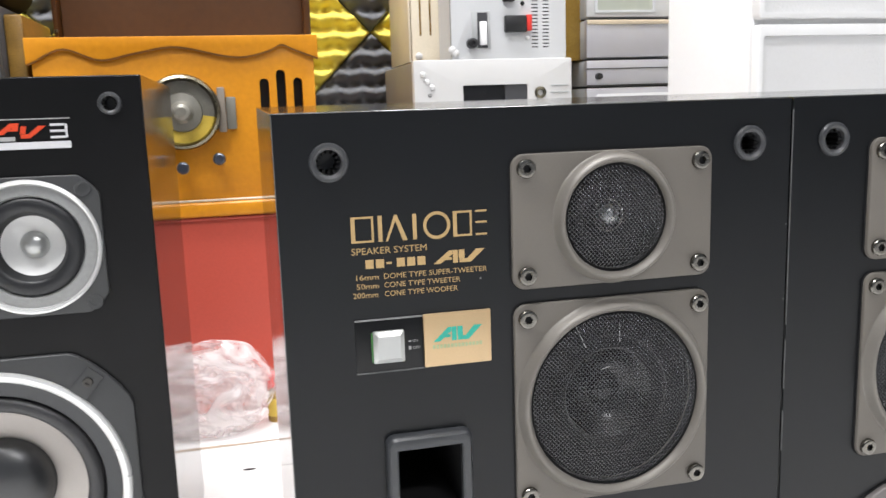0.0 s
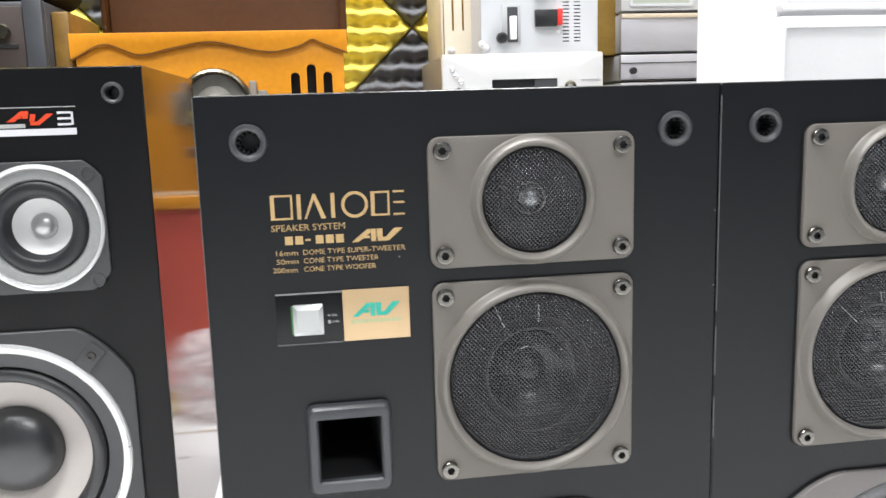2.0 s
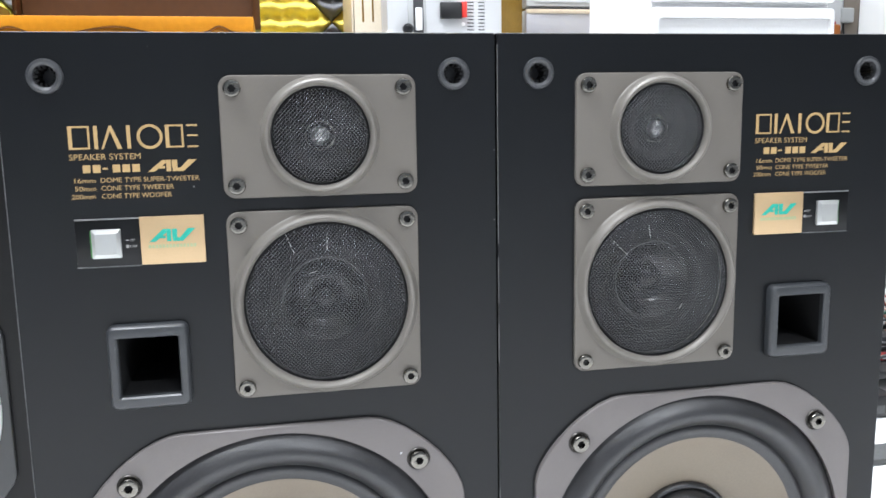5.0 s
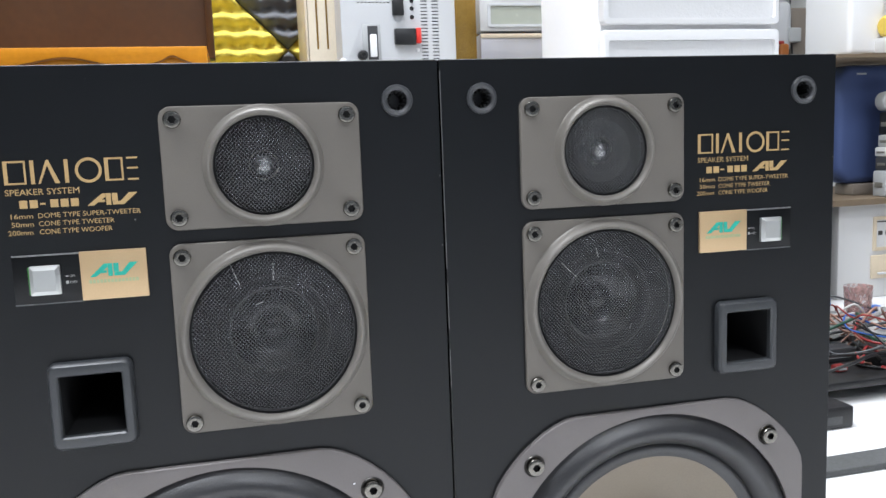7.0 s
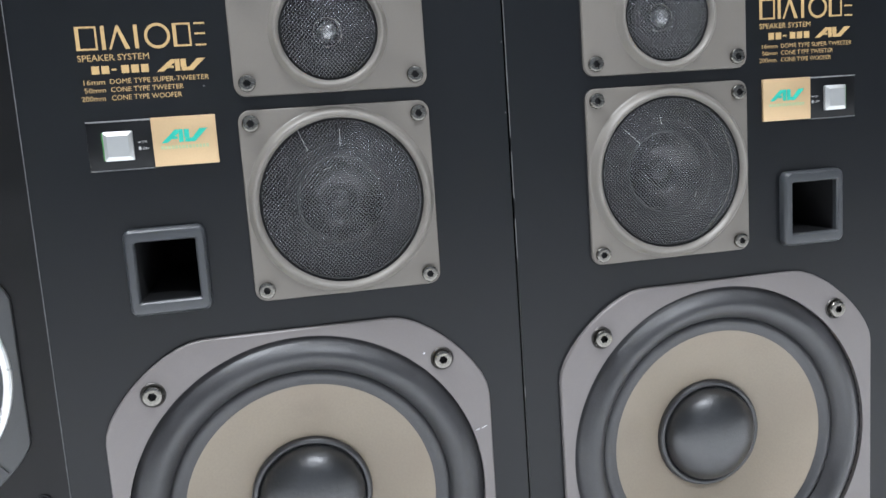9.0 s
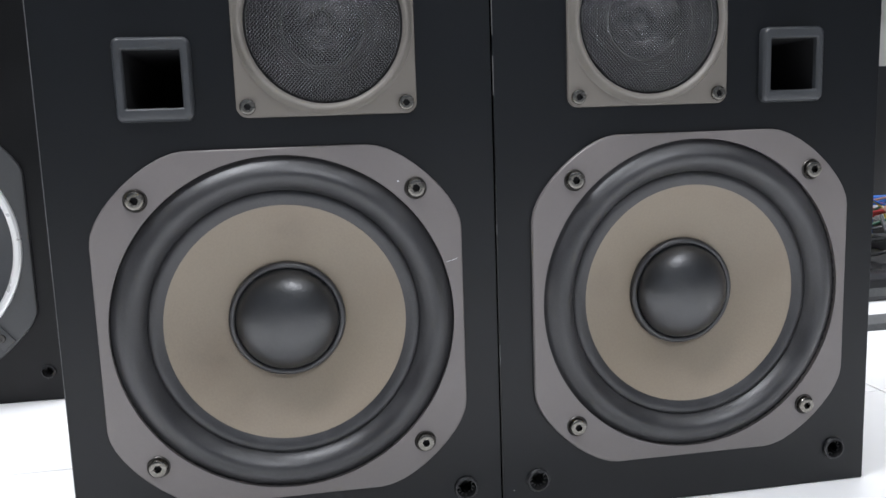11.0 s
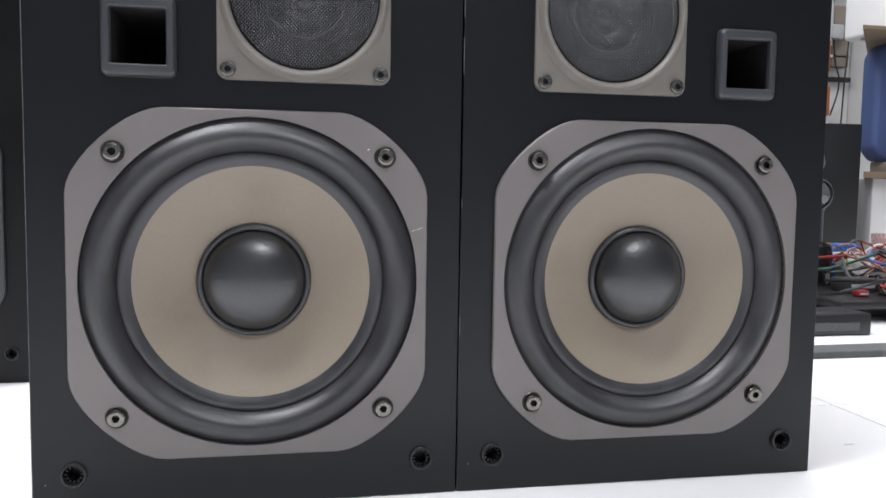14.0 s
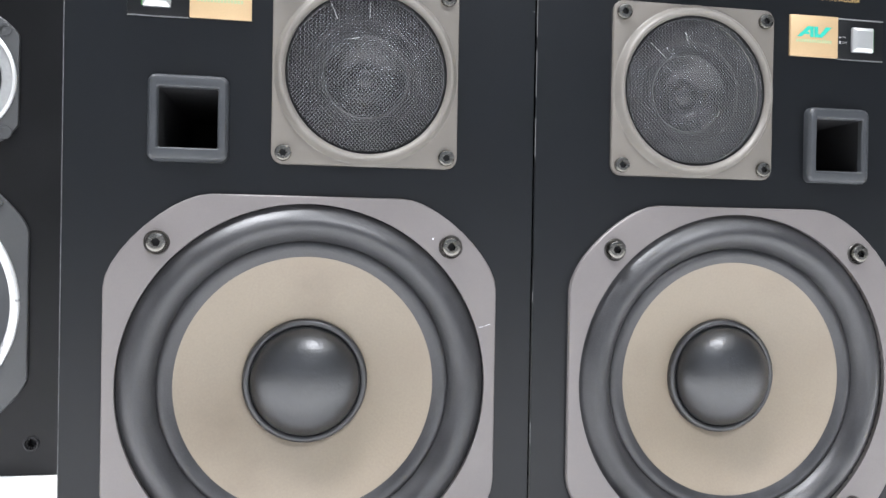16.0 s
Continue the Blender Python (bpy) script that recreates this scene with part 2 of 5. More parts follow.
ORANGE = mat("orange_wood", (0.60, 0.222, 0.006), 0.38, var=0.08, scale=5, fine=120, tint=(0.63, 0.25, 0.009), rough_var=0.08, bump=0.03)
RUST = mat("orange_brown_plastic", (0.33, 0.105, 0.022), 0.45, var=0.15, scale=30)
WAVESHADE = mat("wave_shade_brown", (0.20, 0.075, 0.012), 0.5, var=0.15, scale=30)
BROWN = mat("brown_lid", (0.055, 0.024, 0.008), 0.35, var=0.08, scale=6, fine=90, tint=(0.062, 0.027, 0.009), rough_var=0.06)
CHROME = mat("worn_chrome", (0.20, 0.18, 0.13), 0.25, metal=1.0, var=0.12, scale=60, rough_var=0.1)
DIALGREY = mat("grey_dial", (0.21, 0.20, 0.17), 0.4, metal=0.3, var=0.15, scale=60)
DIALYELLOW = mat("yellow_dial", (0.70, 0.50, 0.08), 0.4, var=0.12, scale=60)
BLUESTEEL = mat("blue_grey_knob", (0.06, 0.068, 0.09), 0.3, metal=0.5, var=0.15, scale=100)
FOAMYELLOW = mat("yellow_foam", (1.0, 0.79, 0.14), 0.85, var=0.08, scale=30, fine=500, bump=0.5, rough_var=0.03, spec=0.4)
FOAMGREY = mat("charcoal_foam", (0.17, 0.174, 0.182), 0.85, var=0.12, scale=30, fine=500, bump=0.5, rough_var=0.03, spec=0.15)
REDCLOTH = mat("red_vinyl_cloth", (0.47, 0.070, 0.045), 0.45, var=0.07, scale=7, fine=300, bump=0.1)
GREYMETAL = mat("light_grey_metal", (0.60, 0.61, 0.62), 0.42, var=0.03, scale=20, fine=500, bump=0.03, metal=0.1)
OFFWHITE = mat("off_white_plastic", (0.60, 0.595, 0.585), 0.32, var=0.02, scale=15)
TAUPECASE = mat("taupe_case", (0.20, 0.17, 0.14), 0.45, var=0.08, scale=15)
AMBER = mat("amber_plastic", (0.25, 0.14, 0.022), 0.22, var=0.40, scale=22, tint=(0.38, 0.23, 0.05))
BEIGE = mat("beige_slotted", (0.74, 0.66, 0.52), 0.35, var=0.10, scale=14)
LAVENDER = mat("lavender_silver", (0.58, 0.57, 0.60), 0.36, metal=0.5, var=0.04, scale=20, fine=900)
CREAM = mat("cream_band", (0.62, 0.52, 0.38), 0.5, var=0.10, scale=30)
DARKCASE = mat("dull_black_case", (0.006, 0.006, 0.006), 0.7, var=0.2, scale=20, fine=300, bump=0.2, spec=0.2)
OLDAMBER = mat("dark_amber_wood", (0.13, 0.068, 0.012), 0.35, var=0.45, scale=22, tint=(0.20, 0.11, 0.02))
OLDBROWN = mat("old_brown_panel", (0.028, 0.016, 0.011), 0.5, var=0.2, scale=20)
BLACKPLASTIC = mat("black_plastic", (0.016, 0.016, 0.017), 0.38, var=0.2, scale=30, fine=400, bump=0.05)
REDPLASTIC = mat("red_plastic", (0.70, 0.04, 0.03), 0.35, var=0.05)
WHITEPLASTIC = mat("white_plastic", (0.88, 0.88, 0.88), 0.38, var=0.015, scale=12, fine=250, bump=0.04)
WHITEGRAIN = mat("grained_white_plastic", (0.78, 0.78, 0.78), 0.45, var=0.02, scale=12, fine=350, bump=0.6)
BLUE = mat("blue_fabric", (0.046, 0.074, 0.185), 0.7, var=0.10, scale=10, fine=600, bump=0.3)
DARKGREY = mat("dark_grey_board", (0.045, 0.046, 0.05), 0.5, var=0.15, scale=9)
CHARCOAL = mat("charcoal_laminate", (0.010, 0.0105, 0.0115), 0.42, var=0.12, scale=14, fine=300, bump=0.05)
CARD = mat("cardboard", (0.17, 0.125, 0.08), 0.8, var=0.12, scale=20, fine=300)
PALEGREY = mat("pale_grey_case", (0.40, 0.41, 0.41), 0.45, var=0.05, scale=15)
PINK = clear("pink_clear_plastic", (0.62, 0.40, 0.37), 0.15, 0.55)
BAG = clear("clear_bag_film", (0.95, 0.93, 0.93), 0.12, 0.30)
BAGFILM = clear("pinkish_film", (0.90, 0.80, 0.79), 0.2, 0.30)
DIRT = mat("brown_floor_dirt", (0.42, 0.33, 0.25), 0.7, var=0.3, scale=60)
SCUFF = mat("dark_scuff", (0.30, 0.29, 0.28), 0.5, var=0.15, scale=300)
SMUDGE = mat("grey_smudge", (0.70, 0.69, 0.67), 0.4, var=0.12, scale=120)
STRIP = mat("grey_rubber_strip", (0.075, 0.078, 0.078), 0.6, var=0.25, scale=30, fine=300, bump=0.2)
CABLES = {k: mat(k + "_cable", c, 0.4, var=0.1, scale=60) for k, c in dict(red=(0.33, 0.03, 0.03), black=(0.015, 0.015, 0.016),
          white=(0.68, 0.68, 0.66), blue=(0.03, 0.15, 0.55), yellow=(0.42, 0.33, 0.03), copper=(0.40, 0.22, 0.16), grey=(0.10, 0.105, 0.11), green=(0.03, 0.10, 0.06)).items()}
LAMPBODY = mat("lamp_housing", (0.75, 0.75, 0.75), 0.5, var=0.02)


# ---- building helpers ----
def finish(name, bm, material, parent=None, label="", smooth=26):
    if bm.faces.layers.int.get("round"):
        smooth = 75
    bmesh.ops.recalc_face_normals(bm, faces=bm.faces)
    me = bpy.data.meshes.new(name)
    bm.to_mesh(me)
    bm.free()
    if smooth:
        me.shade_smooth()
        me.set_sharp_from_angle(angle=radians(smooth))
    me.materials.append(material)
    ob = new(name, me)
    if parent:
        ob.parent = parent
    if label:
        tagged(ob, label)
    return ob


def part(name, bm, material, parent, label="", smooth=26):
    return finish(name, bm, material, parent, label, smooth)


def thing(name, x, y, z, label, category, group="", kind=""):
    ob = new(name)
    ob.empty_display_size = 0.05
    ob.location = (x, y, z)
    return tagged(ob, label, category, group, kind)


def share(src, name, parent, x=0, y=0, z=0, label=""):
    """Another part on the same mesh."""
    ob = new(name, src.data)
    ob.parent = parent
    ob.location = (x, y, z)
    if label:
        tagged(ob, label)
    return ob


def box(x0, x1, y0, y1, z0, z1, bevel=0.0, seg=2, bm=None):
    bm = bm or bmesh.new()
    r = bmesh.ops.create_cube(bm, size=1)
    bmesh.ops.transform(bm, verts=r["verts"], matrix=Matrix.Translation(((x0 + x1) / 2, (y0 + y1) / 2, (z0 + z1) / 2))
                        @ Matrix.Diagonal((x1 - x0, y1 - y0, z1 - z0, 1)))
    if bevel:
        edges = list({e for v in r["verts"] for e in v.link_edges})
        bmesh.ops.bevel(bm, geom=edges, offset=bevel, segments=seg, affect="EDGES", profile=0.5)
    return bm


def lathe(profile, cx=0.0, cz=0.0, seg=64, bm=None, cy=0.0, a0=0.0, a1=360.0):
    """Turns (radius, y) round an axis along y."""
    bm = bm or bmesh.new()
    whole = abs(a1 - a0) >= 360
    rings = []
    n = seg if whole else seg + 1
    for r, y in profile:
        if r < 1e-6:
            rings.append([bm.verts.new((cx, cy + y, cz))])
        else:
            rings.append([bm.verts.new((cx + r * math.cos(radians(a0 + (a1 - a0) * k / seg)), cy + y, cz + r * math.sin(radians(a0 + (a1 - a0) * k / seg)))) for k in range(n)])
    for a, b in zip(rings, rings[1:]):
        for k in range(seg):
            j = (k + 1) % n
            if len(a) == 1 and len(b) == 1:
                continue
            if len(a) == 1:
                bm.faces.new((a[0], b[k], b[j]))
            elif len(b) == 1:
                bm.faces.new((a[k], a[j], b[0]))
            else:
                bm.faces.new((a[k], a[j], b[j], b[k]))
    return bm


def turned(profile, x=0.0, y=0.0, seg=32):
    """Turns (radius, z) round an upright axis."""
    bm = lathe([(r, -z) for r, z in profile], 0, 0, seg)
    bmesh.ops.transform(bm, verts=bm.verts, matrix=Matrix.Translation((x, y, 0)) @ Matrix.Rotation(radians(-90), 4, "X"))
    return bm


def rrect(cx, cz, hw, hh, r, n=6):
    pts = []
    for sx, sz, a in ((1, 1, 0), (-1, 1, 90), (-1, -1, 180), (1, -1, 270)):
        for k in range(n + 1):
            t = radians(a + 90 * k / n)
            pts.append((cx + sx * (hw - r) + r * math.cos(t), cz + sz * (hh - r) + r * math.sin(t)))
    return pts


def circ(cx, cz, r, n=72):
    return [(cx + r * math.cos(2 * math.pi * k / n), cz + r * math.sin(2 * math.pi * k / n)) for k in range(n)]


def octagon(cx, cz, hw, hh, fx, fz, bulge=0.37, n=10):
    """A plate outline whose corners are cut by soft curves from (fx, hh) to (hw, fz)."""
    pts = []
    corner = []
    ax, az = (hw - fx) * bulge, (hh - fz) * bulge
    for k in range(n + 1):
        t = k / n
        w = ((1 - t) ** 3, 3 * t * (1 - t) ** 2, 3 * t * t * (1 - t), t ** 3)
        corner.append((w[0] * hw + w[1] * hw + w[2] * (fx + ax) + w[3] * fx, w[0] * fz + w[1] * (fz + az) + w[2] * hh + w[3] * hh))
    for sx, sz, flip in ((1, 1, 0), (-1, 1, 1), (-1, -1, 0), (1, -1, 1)):
        for x, z in (corner[::-1] if flip else corner):
            pts.append((cx + sx * x, cz + sz * z))
    return pts


def inset(pts, d):
    """Moves a counter-clockwise outline inwards by d."""
    out = []
    for k, p in enumerate(pts):
        a, b = Vector(pts[k - 1]), Vector(pts[(k + 1) % len(pts)])
        t = (b - a).normalized()
        out.append((p[0] - t.y * d, p[1] + t.x * d))
    return out


def slab(outline, holes, y0, y1, bevel=0.0, hole_back=None, bm=None):
    """A plate in the xz plane with its face at y0 (towards -y) and its back at y1, with holes through it."""
    bm = bm or bmesh.new()
    edges, loops = [], []
    for k, pts in enumerate([outline] + list(holes)):
        face_pts = inset(pts, bevel) if bevel and k == 0 else pts
        front = [bm.verts.new((x, y0, z)) for x, z in face_pts]
        for i in range(len(front)):
            edges.append(bm.edges.new((front[i], front[(i + 1) % len(front)])))
        rows = [front]
        if bevel and k == 0:
            for a in (30, 60, 90):
                rim = inset(pts, bevel * (1 - math.sin(radians(a))))
                rows.append([bm.verts.new((x, y0 + bevel * (1 - math.cos(radians(a))), z)) for x, z in rim])
        rows.append([bm.verts.new((x, (hole_back if k and hole_back is not None else y1), z)) for x, z in pts])
        loops.append(rows)
    bmesh.ops.triangle_fill(bm, use_beauty=True, edges=edges)
    for rows in loops:
        for a, b in zip(rows, rows[1:]):
            for i in range(len(a)):
                j = (i + 1) % len(a)
                bm.faces.new((a[i], a[j], b[j], b[i]))
    return bm


def loft(loops, bm=None, cap=False):
    """Joins outlines [(points, y)] one after another."""
    bm = bm or bmesh.new()
    rows = [[bm.verts.new((x, y, z)) for x, z in pts] for pts, y in loops]
    for a, b in zip(rows, rows[1:]):
        for i in range(len(a)):
            j = (i + 1) % len(a)
            bm.faces.new((a[i], a[j], b[j], b[i]))
    if cap:
        bm.faces.new(rows[-1])
    return bm


def spline(points, n=8):
    """A smooth line through the points."""
    p = [Vector(points[0])] + [Vector(q) for q in points] + [Vector(points[-1])]
    out = []
    for a, b, c, d in zip(p, p[1:], p[2:], p[3:]):
        for k in range(n):
            t = k / n
            out.append(0.5 * (2 * b + (c - a) * t + (2 * a - 5 * b + 4 * c - d) * t * t + (3 * b - a - 3 * c + d) * t ** 3))
    return out + [p[-1]]


def tube(points, r, seg=7, n=8, bm=None):
    bm = bm or bmesh.new()
    bm.faces.layers.int.new("round")
    line = spline(points, n)
    rings = []
    for k, p in enumerate(line):
        t = (line[min(k + 1, len(line) - 1)] - line[max(k - 1, 0)]).normalized()
        u = t.cross(Vector((0.3, 0.2, 0.93))).normalized()
        v = t.cross(u)
        rings.append([bm.verts.new(p + r * (math.cos(2 * math.pi * j / seg) * u + math.sin(2 * math.pi * j / seg) * v)) for j in range(seg)])
    for a, b in zip(rings, rings[1:]):
        for j in range(seg):
            bm.faces.new((a[j], a[(j + 1) % seg], b[(j + 1) % seg], b[j]))
    bm.faces.new(rings[0])
    bm.faces.new(rings[-1])
    return bm


def lettering(text, x0, x1, z0, height, y, parent, material, name="lettering"):
    """Words in the built-in font, fitted between x0 and x1 on the line z0, facing -y."""
    cu = bpy.data.curves.new("words", "FONT")
    cu.body, cu.size, cu.extrude, cu.resolution_u = text, 1.0, 0.0, 3
    tmp = new("words", cu)
    bpy.context.view_layer.update()
    me = bpy.data.meshes.new_from_object(tmp.evaluated_get(bpy.context.evaluated_depsgraph_get()))
    bpy.data.objects.remove(tmp)
    xs = [v.co.x for v in me.vertices]
    ys = [v.co.y for v in me.vertices]
    sx, sz = (x1 - x0) / (max(xs) - min(xs)), height / (max(ys) - min(ys))
    for v in me.vertices:
        v.co = (x0 + (v.co.x - min(xs)) * sx, y, z0 + (v.co.y - min(ys)) * sz)
    me.name = name
    me.materials.append(material)
    ob = new(name, me)
    ob.parent = parent
    return ob


def flat(polys, y, thick=0.0002, bm=None):
    """Thin printed or applied shapes, facing -y."""
    bm = bm or bmesh.new()
    for pts in polys:
        a = [bm.verts.new((x, y, z)) for x, z in pts]
        b = [bm.verts.new((x, y + thick, z)) for x, z in pts]
        bm.faces.new(a)
        for i in range(len(a)):
            j = (i + 1) % len(a)
            bm.faces.new((a[i], a[j], b[j], b[i]))
    return bm


def bar(x0, x1, z0, z1, lean=0.0):
    return [(x0, z0), (x1, z0), (x1 + lean, z1), (x0 + lean, z1)]


def wire_mesh(cx, cz, radius, y0, rise, pitch, width):
    """Two crossing sets of fine wires, woven over and under, on a shallow dome."""
    verts, faces = [], []
    lean = radians(47)
    cross, along = math.sin(2 * lean), math.cos(2 * lean)
    for fam, sign in enumerate((1, -1)):
        d = (math.cos(lean), sign * math.sin(lean))
        n = (-d[1], d[0])
        count = int(radius / pitch)
        for k in range(-count, count + 1):
            off = k * pitch
            half = math.sqrt(max(0, radius ** 2 - off ** 2))
            if half < pitch:
                continue
            steps = max(4, int(2 * half * cross / pitch * 2.5))
            base = len(verts)
            for s in range(steps + 1):
                u = -half + 2 * half * s / steps
                rr = (u * u + off * off) / radius ** 2
                phase = (sign * cross * u + along * off) / pitch
                y = y0 - rise * (1 - rr) + 0.00020 * math.cos(math.pi * (phase + k + fam))
                for w, lift in ((-0.5, 0), (0, -0.00020), (0.5, 0)):
                    verts.append((cx + d[0] * u + n[0] * (off + w * width), y + lift, cz + d[1] * u + n[1] * (off + w * width)))
            for s in range(steps):
                for c in range(2):
                    a = base + 3 * s + c
                    faces.append((a, a + 1, a + 4, a + 3))
    me = bpy.data.meshes.new("mesh_grille")
    me.from_pydata(verts, [], faces)
    me.shade_smooth()
    return me


def hex_screw(r=0.0036, h=0.0026):
    """A socket-head screw: turned head, hexagon socket, head towards -y from y = 0."""
    bm = bmesh.new()
    seg = 24
    rings = []
    for rr, y in ((r, 0), (r, -h * 0.72), (r * 0.92, -h * 0.93), (r * 0.80, -h), (r * 0.62, -h)):
        rings.append([bm.verts.new((rr * math.cos(2 * math.pi * k / seg), y, rr * math.sin(2 * math.pi * k / seg))) for k in range(seg)])
    for y in (-h, -h * 0.2):
        ring = []
        for k in range(seg):
            a = 2 * math.pi * k / seg
            rad = r * 0.46 * math.cos(math.pi / 6) / math.cos((a % (math.pi / 3)) - math.pi / 6)
            ring.append(bm.verts.new((rad * math.cos(a), y, rad * math.sin(a))))
        rings.append(ring)
    for a, b in zip(rings, rings[1:]):
        for k in range(seg):
            j = (k + 1) % seg
            bm.faces.new((a[k], a[j], b[j], b[k]))
    bm.faces.new(rings[-1])
    return bm


# ---- the room ----
TILE_X, TILE_Y, PITCH = -0.219, 0.155, 0.602
X0, X1, Y0, Y1 = -1.7, 2.6, -2.6, 1.95


def room():
    bm = box(X0, X1, Y0, Y1, -0.06, -0.0035)
    floor = finish("floor", bm, GROUT, smooth=0)
    tagged(floor, "floor of large white glazed tiles with thin dirty joints", "floor", kind="structure")
    me = bpy.data.meshes.new("tile")
    b = box(0.0008, PITCH - 0.0008, 0.0008, PITCH - 0.0008, -0.006, 0.0, 0.0009, 2)
    b.to_mesh(me)
    b.free()
    me.materials.append(TILE)
    for i in range(-3, 5):
        for j in range(-5, 3):
            x, y = TILE_X + i * PITCH, TILE_Y + j * PITCH
            if x + PITCH < X0 or x > X1 or y + PITCH < Y0 or y > Y1:
                continue
            t = new("tile", me)
            t.parent = floor
            t.location = (x, y, 0)
    # South, west and east walls are unseen; their tones steer the reflected light.
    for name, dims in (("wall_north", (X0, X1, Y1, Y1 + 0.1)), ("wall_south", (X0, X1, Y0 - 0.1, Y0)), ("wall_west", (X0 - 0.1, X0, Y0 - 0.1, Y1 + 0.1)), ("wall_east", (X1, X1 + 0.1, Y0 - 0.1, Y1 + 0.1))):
        paint, words = {"wall_north": (WALL, "plain off-white painted wall"), "wall_south": (SOUTHWALL, "unseen plain grey-blue wall, toned for the baffle sheen")}.get(name, (DIMWALL, "unseen plain wall, darkened to cut bounce light"))
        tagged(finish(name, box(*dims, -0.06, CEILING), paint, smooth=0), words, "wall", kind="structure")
    tagged(finish("ceiling", box(X0 - 0.1, X1 + 0.1, Y0 - 0.1, Y1 + 0.1, CEILING, CEILING + 0.08), CEIL, smooth=0), "plain white ceiling", "ceiling", kind="structure")
    tagged(finish("wall_partition", box(X0, 0.92, 1.372, 1.43, 0, CEILING - 0.002), WALL, smooth=0), "partition wall behind the foam panels", "wall", kind="structure")
    tagged(finish("pillar", box(1.722, 1.98, 1.78, 1.945, 0, CEILING - 0.002, 0.004), WALL), "white painted square pillar", "pillar", kind="structure")


room()
for lx, ly, length, watts in LAMPS:
    lamp = thing("ceiling_light", lx, ly, CEILING, "unseen white ceiling tube light, switched on", "ceiling light", "ceiling tubes")
    part("housing", box(-length / 2 - 0.03, length / 2 + 0.03, -0.15, 0.15, -0.05, -0.001, 0.008), LAMPBODY, lamp)
    data = bpy.data.lights.new("tube", "AREA")
    data.shape, data.size, data.size_y, data.energy, data.color = "RECTANGLE", length, 0.28, watts, (0.90, 0.94, 1.0)
    tube_ob = new("tube", data)
    tube_ob.parent = lamp
    tube_ob.location = (0, 0, -0.056)


# ---- the pair of three-way loudspeakers ----
W, H, D = 0.2496, 0.4443, 0.25


def cabinet_shell(w, h, d, material, parent, front=0.0012, wall=0.015, rise=0.0):
    """A hollow box, open at the front, with softened outer edges."""
    bm = bmesh.new()
    b = 0.0008
    outer = rrect(0, h / 2, w / 2, h / 2, b, 2)
    inner = [(max(-w / 2 + wall, min(w / 2 - wall, x)), max(wall, min(h - wall, z))) for x, z in outer]
    loft([(inner, d - wall), (inner, front), (inset(outer, b), front), (inset(outer, b * 0.3), front + b * 0.3), (outer, front + b), (outer, d - b), (inset(outer, b), d)], bm, cap=True)
    bm.verts.ensure_lookup_table()
    n = len(outer)
    bm.faces.new([bm.verts[i] for i in range(n)])
    bmesh.ops.remove_doubles(bm, verts=bm.verts, dist=1e-6)
    for v in bm.verts:
        if v.co.z > h - 0.002 and v.co.y > 0.1:
            v.co.z += rise
    return part("cabinet", bm, material, parent, smooth=12)


def grommets(places, parent, r=0.0085, inner=0.0052, material=None, depth=0.012):
    bm = lathe([(r, 0.001), (r, -0.0012), (r * 0.94, -0.0021), (r * 0.80, -0.0024), (inner * 1.08, -0.0016), (inner, -0.0006), (inner * 0.97, depth), (0, depth)], seg=40)
    first = part("grommet", bm, material or GROMMET, parent)
    teeth = bmesh.new()
    for k in range(12):
        a = 2 * math.pi * k / 12
        b = bmesh.new()
        box(-0.0005, 0.0005, 0.0008, depth - 0.001, inner * 0.70, inner * 0.99, bm=b)
        bmesh.ops.transform(b, verts=b.verts, matrix=Matrix.Rotation(a, 4, "Y"))
        tmp = bpy.data.meshes.new("t")
        b.to_mesh(tmp)
        b.free()
        teeth.from_mesh(tmp)
        bpy.data.meshes.remove(tmp)
    ribs = part("ribs", teeth, VOID if material is None else BLACKPLASTIC, first, smooth=0)
    first.location = (places[0][0], 0, places[0][1])
    for x, z in places[1:]:
        g = share(first, "grommet", parent, x, 0, z)
        share(ribs, "ribs", g)


def logo_shapes(x0, x1, z0, z1):
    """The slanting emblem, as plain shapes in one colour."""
    w, h = x1 - x0, z1 - z0
    return [[(x0, z0), (x0 + 0.13 * w, z0), (x0 + 0.37 * w, z0 + 0.72 * h), (x0 + 0.37 * w, z1), (x0 + 0.30 * w, z1)],
            bar(x0 + 0.375 * w, x0 + 0.47 * w, z0, z1),
            [(x0 + 0.20 * w, z0 + 0.26 * h), (x0 + 0.35 * w, z0 + 0.26 * h), (x0 + 0.35 * w, z0 + 0.46 * h), (x0 + 0.27 * w, z0 + 0.46 * h)],
            bar(x0 + 0.49 * w, x0 + 0.60 * w, z0 + 0.31 * h, z1),
            [(x0 + 0.50 * w, z0), (x0 + 0.72 * w, z0), (x1, z1), (x1 - 0.17 * w, z1), (x0 + 0.66 * w, z0 + 0.30 * h), (x0 + 0.50 * w, z0 + 0.30 * h)]]


